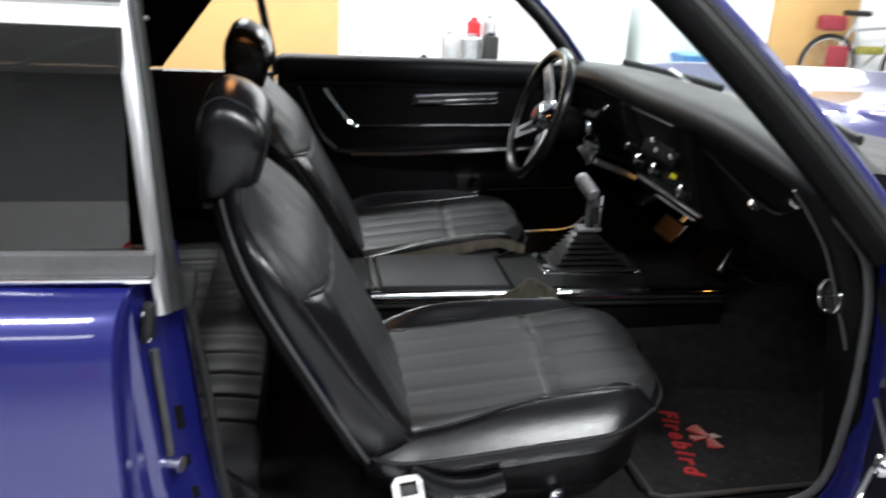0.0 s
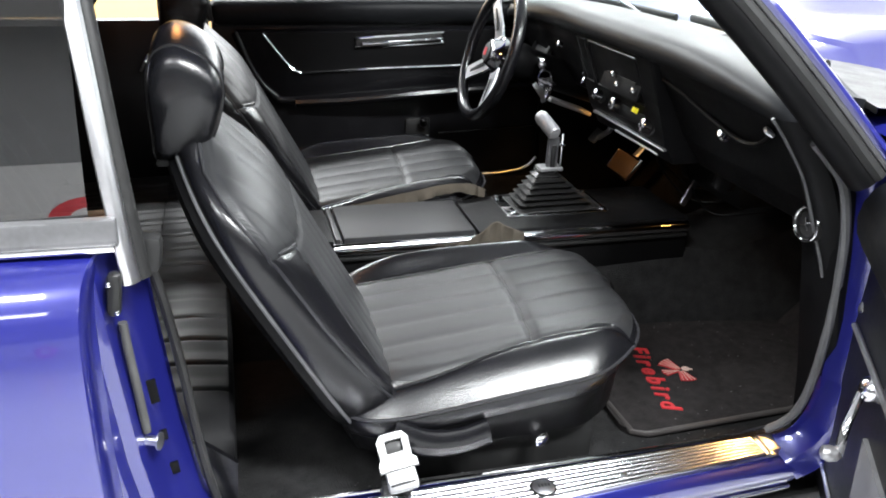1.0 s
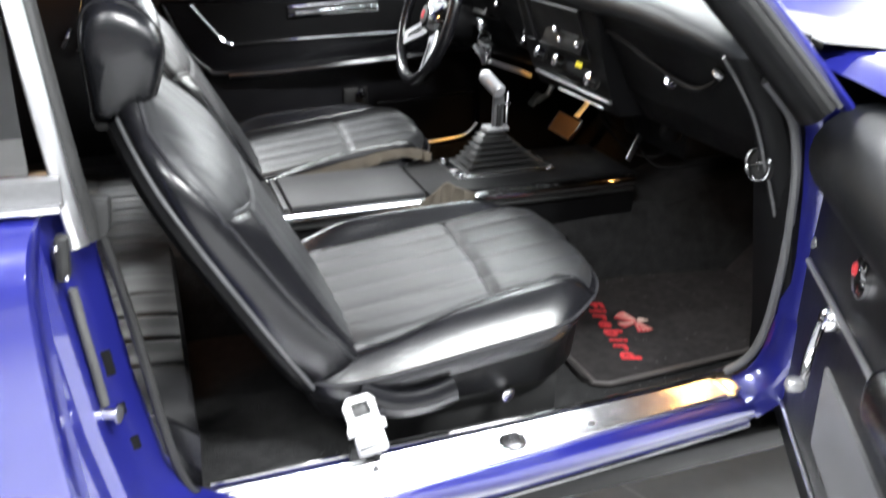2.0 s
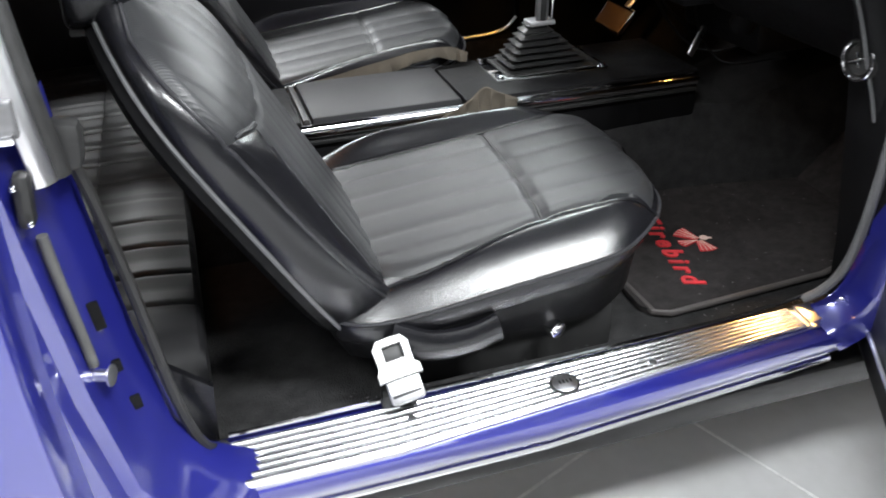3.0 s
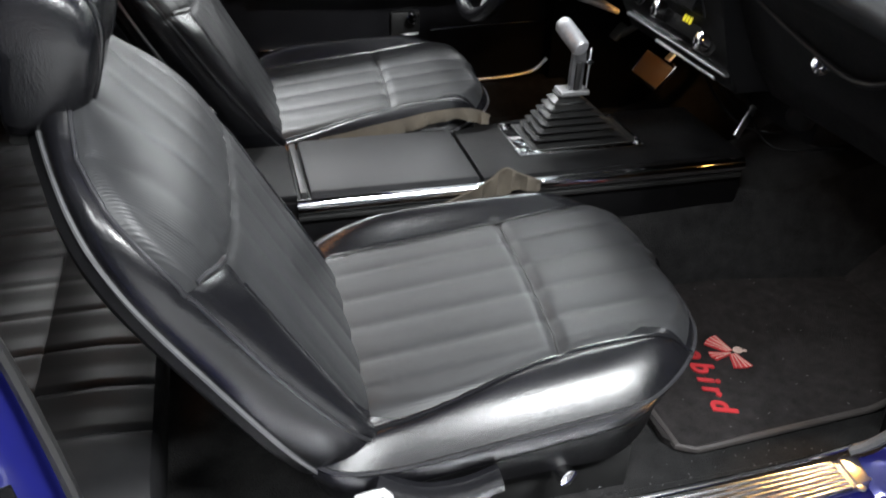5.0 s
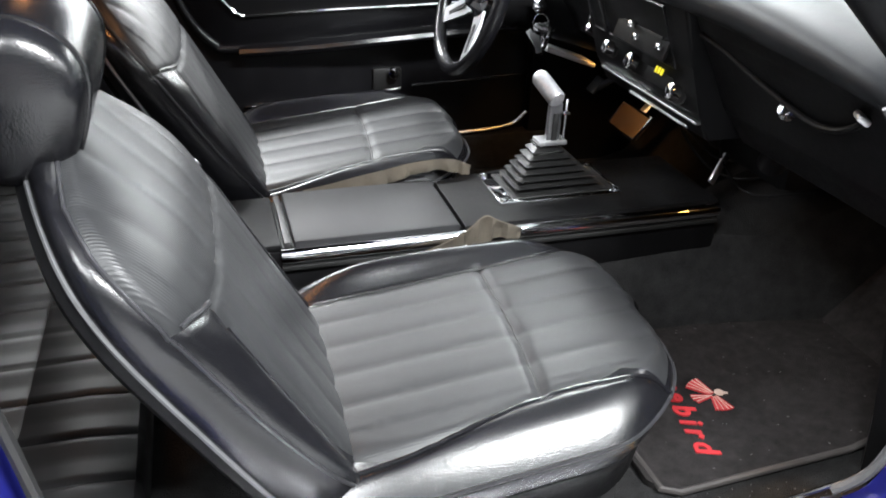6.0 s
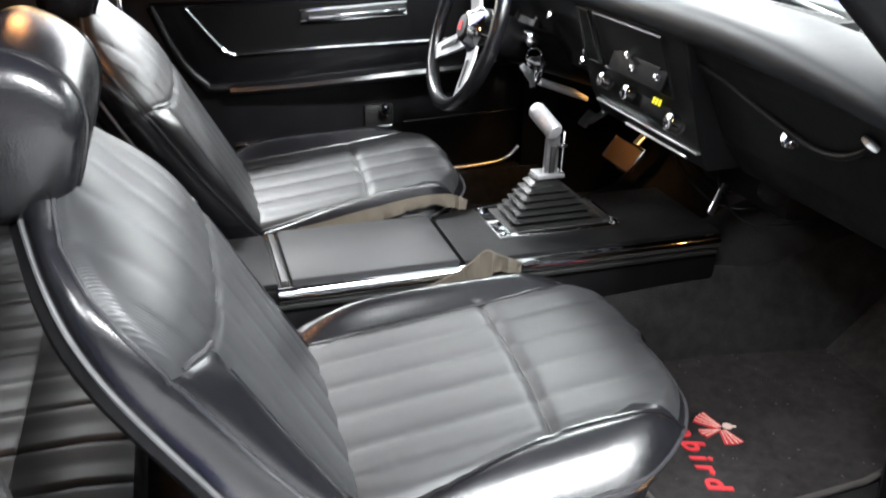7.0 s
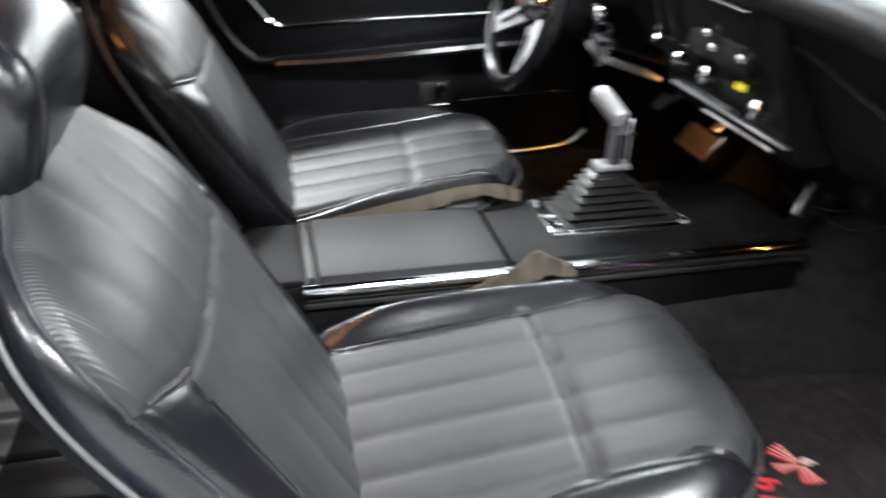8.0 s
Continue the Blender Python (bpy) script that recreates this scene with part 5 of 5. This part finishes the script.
# kick panel vent
kv = thing("kick_panel_vent", (0.640, -0.608, 0.781), "round chrome vent on the kick panel", "air vent")
km = look((0.638, -0.610, 0.781), (1.638, -0.585, 0.731)) @ Matrix.Scale(0.72, 4)
part("bezel", revolve([(0.035, -0.02), (0.036, 0.004), (0.034, 0.008), (0.031, 0.007), (0.030, 0.0)], km, 32), RUBBER, kv, "black bezel")
part("rim_ring", tube([km @ Vector((0.034 * math.cos(a), 0.034 * math.sin(a), 0.008)) for a in [k * math.pi / 20 for k in range(40)]], 0.0022, 6, closed=True, up=km.to_3x3() @ Vector((0, 0, 1))), CHROME, kv, "thin chrome ring")
part("disc", revolve([(0.028, 0.0), (0.026, 0.003), (0.001, 0.002)], km, 28), RUBBER, kv)
part("vane", obox(km @ pose(0, 0, 0.006, 0, 0, 25), 0.054, 0.0035, 0.005, 0.001), CHROME, kv)
part("vane", obox(km @ pose(0, 0, 0.006, 0, 0, 115), 0.028, 0.0035, 0.005, 0.001), CHROME, kv)

# seat belt buckle beside the passenger seat
bk = thing("belt_buckle", (0.02, -0.625, 0.41), "seat belt buckle with bright metal release", "seat belt")
bmx = look((0.020, -0.625, 0.487), (0.135, 0.03, -0.18)) @ pose(0, 0, 0, 0, 0, 14) @ Matrix.Scale(0.84, 4)
outer = [(-0.020, 0.032), (0.018, 0.032), (0.027, 0.020), (0.026, -0.012), (0.033, -0.018), (0.033, -0.031), (-0.033, -0.031), (-0.033, -0.018), (-0.028, -0.010), (-0.029, 0.020)]
inner = [(-0.006, 0.019), (0.006, 0.019), (0.014, 0.019), (0.014, 0.008), (0.014, -0.003), (0.006, -0.003), (-0.006, -0.003), (-0.014, -0.003), (-0.014, 0.008), (-0.014, 0.019)]
lp = [[bmx @ Vector((x * k, y * k, z)) for x, y in ring] for ring, k, z in ((inner, 1.0, -0.010), (inner, 1.0, 0.001), (inner, 1.06, 0.003), (outer, 0.96, 0.003), (outer, 1.0, 0.0), (outer, 1.0, -0.010), (inner, 1.0, -0.010))]
part("release_frame", rings(lp, True, False), WHITEPLASTIC, bk, "bright metal release frame")
part("window", obox(bmx @ pose(0, 0.008, -0.009), 0.027, 0.021, 0.004, 0.001), RUBBER, bk)
part("buckle_body", obox(bmx @ pose(0.001, -0.046, -0.014), 0.052, 0.040, 0.018, 0.006), GREYMETAL, bk, "worn grey buckle body")
part("body_slot", obox(bmx @ pose(0.001, -0.054, -0.005), 0.044, 0.004, 0.003, 0.001), RUBBER, bk)
part("boot", obox(pose(0.024, -0.618, 0.415, 10, 0, -10), 0.046, 0.024, 0.04, 0.008), RUBBER, bk)

# floor mat
mt = thing("floor_mat", (0.7, -0.34, 0.372), "black carpet floor mat with red embroidery and bound edge", "floor mat")
out = [(0.452, -0.510), (0.475, -0.522), (0.76, -0.506), (1.00, -0.48), (1.10, -0.40), (1.08, -0.17), (0.98, -0.12), (0.60, -0.125), (0.455, -0.14), (0.44, -0.2)]


def mat_z(x):
    return 0.381 + max(0, x - 0.95) * 0.9


cols = ((0.44, -0.49, -0.20), (0.455, -0.512, -0.145), (0.48, -0.521, -0.138), (0.60, -0.515, -0.125), (0.76, -0.506, -0.122), (0.95, -0.487, -0.121), (1.00, -0.48, -0.13), (1.05, -0.44, -0.155), (1.10, -0.39, -0.2))
part("mat_body", rings([[Vector((x, a, mat_z(x) - 0.010)), Vector((x, a, mat_z(x))), Vector((x, b, mat_z(x))), Vector((x, b, mat_z(x) - 0.010))] for x, a, b in cols]), MAT, mt)
part("binding", tube([Vector((x, y, mat_z(x) - 0.002)) for x, y in out], 0.005, 8, closed=True), BIND, mt, "stitched binding")


def lettering(name, text, size, m, mat, parent, label):
    cu = bpy.data.curves.new(name, "FONT")
    cu.body, cu.size, cu.extrude, cu.align_x = text, size, 0.0012, "CENTER"
    cu.space_character, cu.shear, cu.offset = 1.42, 0.2, 0.0012
    tmp = bpy.data.objects.new("tmp", cu)
    me = tmp.to_mesh().copy()
    bpy.data.objects.remove(tmp)
    bm = bmesh.new()
    bm.from_mesh(me)
    bmesh.ops.transform(bm, matrix=m, verts=bm.verts)
    return part(name, bm, mat, parent, label, smooth=False)


part_m = pose(0.555, -0.352, 0.3825, 0, 0, -100)
lettering("lettering", "Firebird", 0.048, part_m, RED, mt, "red embroidered word")
BIRD = pose(0.628, -0.348, 0.3825, 0, 0, 8) @ Matrix.Diagonal((0.88, 0.84, 1, 1))


def feather(root, tip, width, k):
    """A flat embroidered feather from root to tip, widening outwards."""
    a, b = Vector((*root, 0)), Vector((*tip, 0))
    n = Vector((a.y - b.y, b.x - a.x, 0)).normalized()
    low = [a + n * width * 0.35, b + n * width * 0.5, b - n * width * 0.5, a - n * width * 0.35]
    return rings([[BIRD @ (p + Vector((0, 0, z))) for p in low] for z in (-0.0006, 0.0010 + 0.0003 * k)])


for name, root, tips in (("bird_wing", (0.006, 0.004), ((0.004, 0.052), (-0.006, 0.050), (-0.016, 0.046), (-0.025, 0.040))), ("bird_wing", (0.006, -0.006), ((0.010, -0.046), (0.001, -0.046), (-0.008, -0.044), (-0.017, -0.040))), ("bird_tail", (0.0, -0.002), ((-0.036, 0.012), (-0.038, 0.003), (-0.036, -0.006)))):
    w = part(name, feather(root, tips[0], 0.0085, 0), RED, mt, "red embroidered " + name.replace("_", " "), smooth=False)
    part("outline", tube([BIRD @ Vector((*root, 0.001)), BIRD @ Vector((*tips[0], 0.001))], 0.0009, 4), CREAM, w)
    for k, tip in enumerate(tips[1:]):
        part("feather", feather((root[0] - 0.004 * k, root[1]), tip, 0.0085, k + 1), RED, w, smooth=False)
        part("outline", tube([BIRD @ Vector((root[0] - 0.004 * k, root[1], 0.0015)), BIRD @ Vector((*tip, 0.0015))], 0.0009, 4), CREAM, w)
part("bird_head", revolve([(0.009, 0), (0.009, 0.0014), (0.001, 0.0018)], BIRD @ pose(0.018, 0.001, 0), 12), CREAM, mt, "cream embroidered bird head")
part("bird_beak", obox(BIRD @ pose(0.027, -0.004, 0.0006, 0, 0, -30), 0.010, 0.005, 0.0014), CREAM, mt, "cream embroidered beak")

# lint on the carpet
rnd = random.Random(7)
bm = bmesh.new()
for k in range(150):
    x, y = rnd.uniform(-0.05, 0.66), rnd.uniform(-0.598, -0.53)
    if k % 3 == 0:
        x, y = rnd.uniform(0.48, 0.95), rnd.uniform(-0.5, -0.15)
    z = 0.3825 if y > -0.50 else 0.404 if y < -0.586 else 0.378 + 0.02 * max(0.0, -0.56 - y) / 0.026
    obox(pose(x, y, z, 0, 0, rnd.uniform(0, 180)), rnd.uniform(0.0008, 0.004), 0.0008, 0.0006, 0, bm)
solid("lint", bm, WEATHER, "pale lint specks on the black carpet", "lint", "stuff", smooth=False)

# ---- things in the room ----
wall_box("wall_board", (-3.6, 0.20, Y1 - 0.06, Y1 - 0.002, 0.0, 2.4), ORANGE, "ochre wooden board on the wall", "wall panel", 0.004)
wall_box("door_1", (4.9, 5.9, Y1 - 0.06, Y1 - 0.002, 0.0, 2.1), ORANGE, "ochre wooden door in the wall", "door", 0.004)
wb = thing("work_bench", (1.2, 5.0, 0.0), "white workshop bench under paint cans", "bench")
part("top", box(0.3, 2.6, 4.7, 5.4, 0.40, 0.45, 0.006), WALLWHITE, wb)
for x in (0.4, 2.5):
    for y in (4.76, 5.34):
        part("leg", box(x - 0.03, x + 0.03, y - 0.03, y + 0.03, 0.0, 0.40, 0.004), STEEL, wb)
for x, y, r, h, mt2, lb in ((0.98, 4.95, 0.075, 0.26, STEEL, "tall grey metal canister"), (1.15, 5.0, 0.085, 0.24, STEEL, "grey metal canister"), (1.30, 4.95, 0.07, 0.26, RUBBER, "black canister"), (1.20, 5.15, 0.06, 0.36, RED, "red topped canister"), (1.33, 5.15, 0.06, 0.38, STEEL, "grey spray can"), (0.78, 4.95, 0.03, 0.08, RUBBER, "small black bottle")):
    solid("canister", revolve([(r, 0), (r, h * 0.86), (r * 0.9, h * 0.9), (r * 0.5, h * 0.93), (r * 0.5, h), (0.002, h)], pose(x, y, 0.448), 20), mt2, lb + " on the bench", "canister", group="canisters on the bench")


def bicycle(ox, oy):
    b = thing("bicycle", (ox + 0.45, oy, 0.0), "parked bicycle with black tyres and red bags", "bicycle")
    for x in (ox, ox + 1.0):
        w = part("wheel", tube([Vector((x + 0.32 * math.cos(a), oy, 0.34 + 0.32 * math.sin(a))) for a in [k * 2 * math.pi / 40 for k in range(40)]], 0.022, 8, closed=True, up=(0, 1, 0)), RUBBER, b, "black tyre")
        part("rim", tube([Vector((x + 0.29 * math.cos(a), oy, 0.34 + 0.29 * math.sin(a))) for a in [k * 2 * math.pi / 40 for k in range(40)]], 0.009, 6, closed=True, up=(0, 1, 0)), CHROME, w)
        for k in range(14):
            a = k * math.pi / 7
            part("spoke", tube([(x, oy, 0.34), (x + 0.29 * math.cos(a), oy, 0.34 + 0.29 * math.sin(a))], 0.002, 4), CHROME, w)
    for a, c in (((0, 0.34), (0.25, 0.78)), ((0, 0.34), (0.4, 0.30)), ((0.4, 0.30), (0.23, 0.86)), ((0.4, 0.30), (0.83, 0.74)), ((0.25, 0.72), (0.83, 0.78)), ((0.81, 0.86), (1.0, 0.34))):
        part("frame_tube", tube([(ox + a[0], oy, a[1]), (ox + c[0], oy, c[1])], 0.016), STEEL, b)
    part("saddle", obox(pose(ox + 0.26, oy, 0.90), 0.28, 0.14, 0.06, 0.025), RUBBER, b)
    part("handlebar", tube([(ox + 0.77, oy - 0.22, 0.98), (ox + 0.81, oy - 0.1, 0.9), (ox + 0.81, oy + 0.1, 0.9), (ox + 0.77, oy + 0.2, 0.98)], 0.013), RUBBER, b)
    part("front_bag", obox(pose(ox + 0.45, oy - 0.05, 0.52), 0.32, 0.10, 0.09, 0.03), material("bag_olive", (0.20, 0.19, 0.03), 0.6, spread=0.5), b, "yellow and black frame bag")
    part("rack_bag", obox(pose(ox - 0.02, oy, 0.79), 0.30, 0.16, 0.16, 0.04), BAGRED, b, "red bag on the rack")
    part("side_bag", obox(pose(ox + 0.06, oy - 0.07, 0.44), 0.24, 0.08, 0.24, 0.03), BAGRED, b, "red bag beside the wheel")
    return b


bicycle(5.48, 6.92)
sg = thing("wall_sign", (-0.75, Y0 + 0.03, 0.56), "round red and grey sign on the wall panelling", "sign")
part("disc", revolve([(0.29, 0.0), (0.29, 0.012), (0.28, 0.016), (0.001, 0.016)], pose(-0.75, Y0 + 0.028, 0.56, -90, 0, 0), 40), material("sign_red", (0.42, 0.02, 0.03), 0.5), sg)
part("field", revolve([(0.14, 0.016), (0.14, 0.02), (0.001, 0.02)], pose(-0.75, Y0 + 0.028, 0.56, -90, 0, 0), 32), STEEL, sg, "grey centre field")
for cx0, cz, lab in ((2.6, 1.0, "white storage cabinet"), (3.7, 1.2, "white tall storage cabinet")):
    cb = thing("storage_cabinet", (cx0, 6.8, 0.0), lab + " against the wall", "cabinet")
    part("body", box(cx0 - 0.45, cx0 + 0.45, 6.6, 7.13, 0.0, cz, 0.006), WALLWHITE, cb)
    for s in (-1, 1):
        dd = part("door", box(cx0 + s * 0.22 - 0.21, cx0 + s * 0.22 + 0.21, 6.585, 6.602, 0.06, cz - 0.04, 0.003), WALLWHITE, cb)
        part("handle", tube([(cx0 + s * 0.03, 6.575, cz * 0.5), (cx0 + s * 0.03, 6.575, cz * 0.5 + 0.12)], 0.007), STEEL, dd)

sn = thing("wall_picture", (4.18, 7.17, 0.9), "small red framed picture on the wall", "picture")
part("frame", box(3.98, 4.38, 7.165, 7.196, 0.74, 1.02, 0.006), BAGRED, sn, "red frame")
part("field", box(4.03, 4.33, 7.160, 7.166, 0.79, 0.97, 0.001), material("picture_tan", (0.45, 0.35, 0.12), 0.6, spread=0.6, scale=9), sn, "tan and green picture field")
tb = thing("storage_tub", (3.70, 6.35, 0.0), "blue plastic storage tub on the floor", "tub")
part("tub", rings([[Vector((3.70 + a * 0.20 * q, 6.35 + b * 0.15 * q, z)) for a, b in ((-1, -1), (1, -1), (1, 1), (-1, 1))] for z, q in ((0.0, 0.85), (0.40, 1.0), (0.44, 1.06), (0.46, 1.06), (0.44, 0.98))]), material("tub_blue", (0.03, 0.16, 0.42), 0.4), tb)
part("lid", box(3.50, 3.90, 6.20, 6.50, 0.445, 0.475, 0.01), material("lid_teal", (0.20, 0.40, 0.48), 0.4), tb, "pale teal lid")
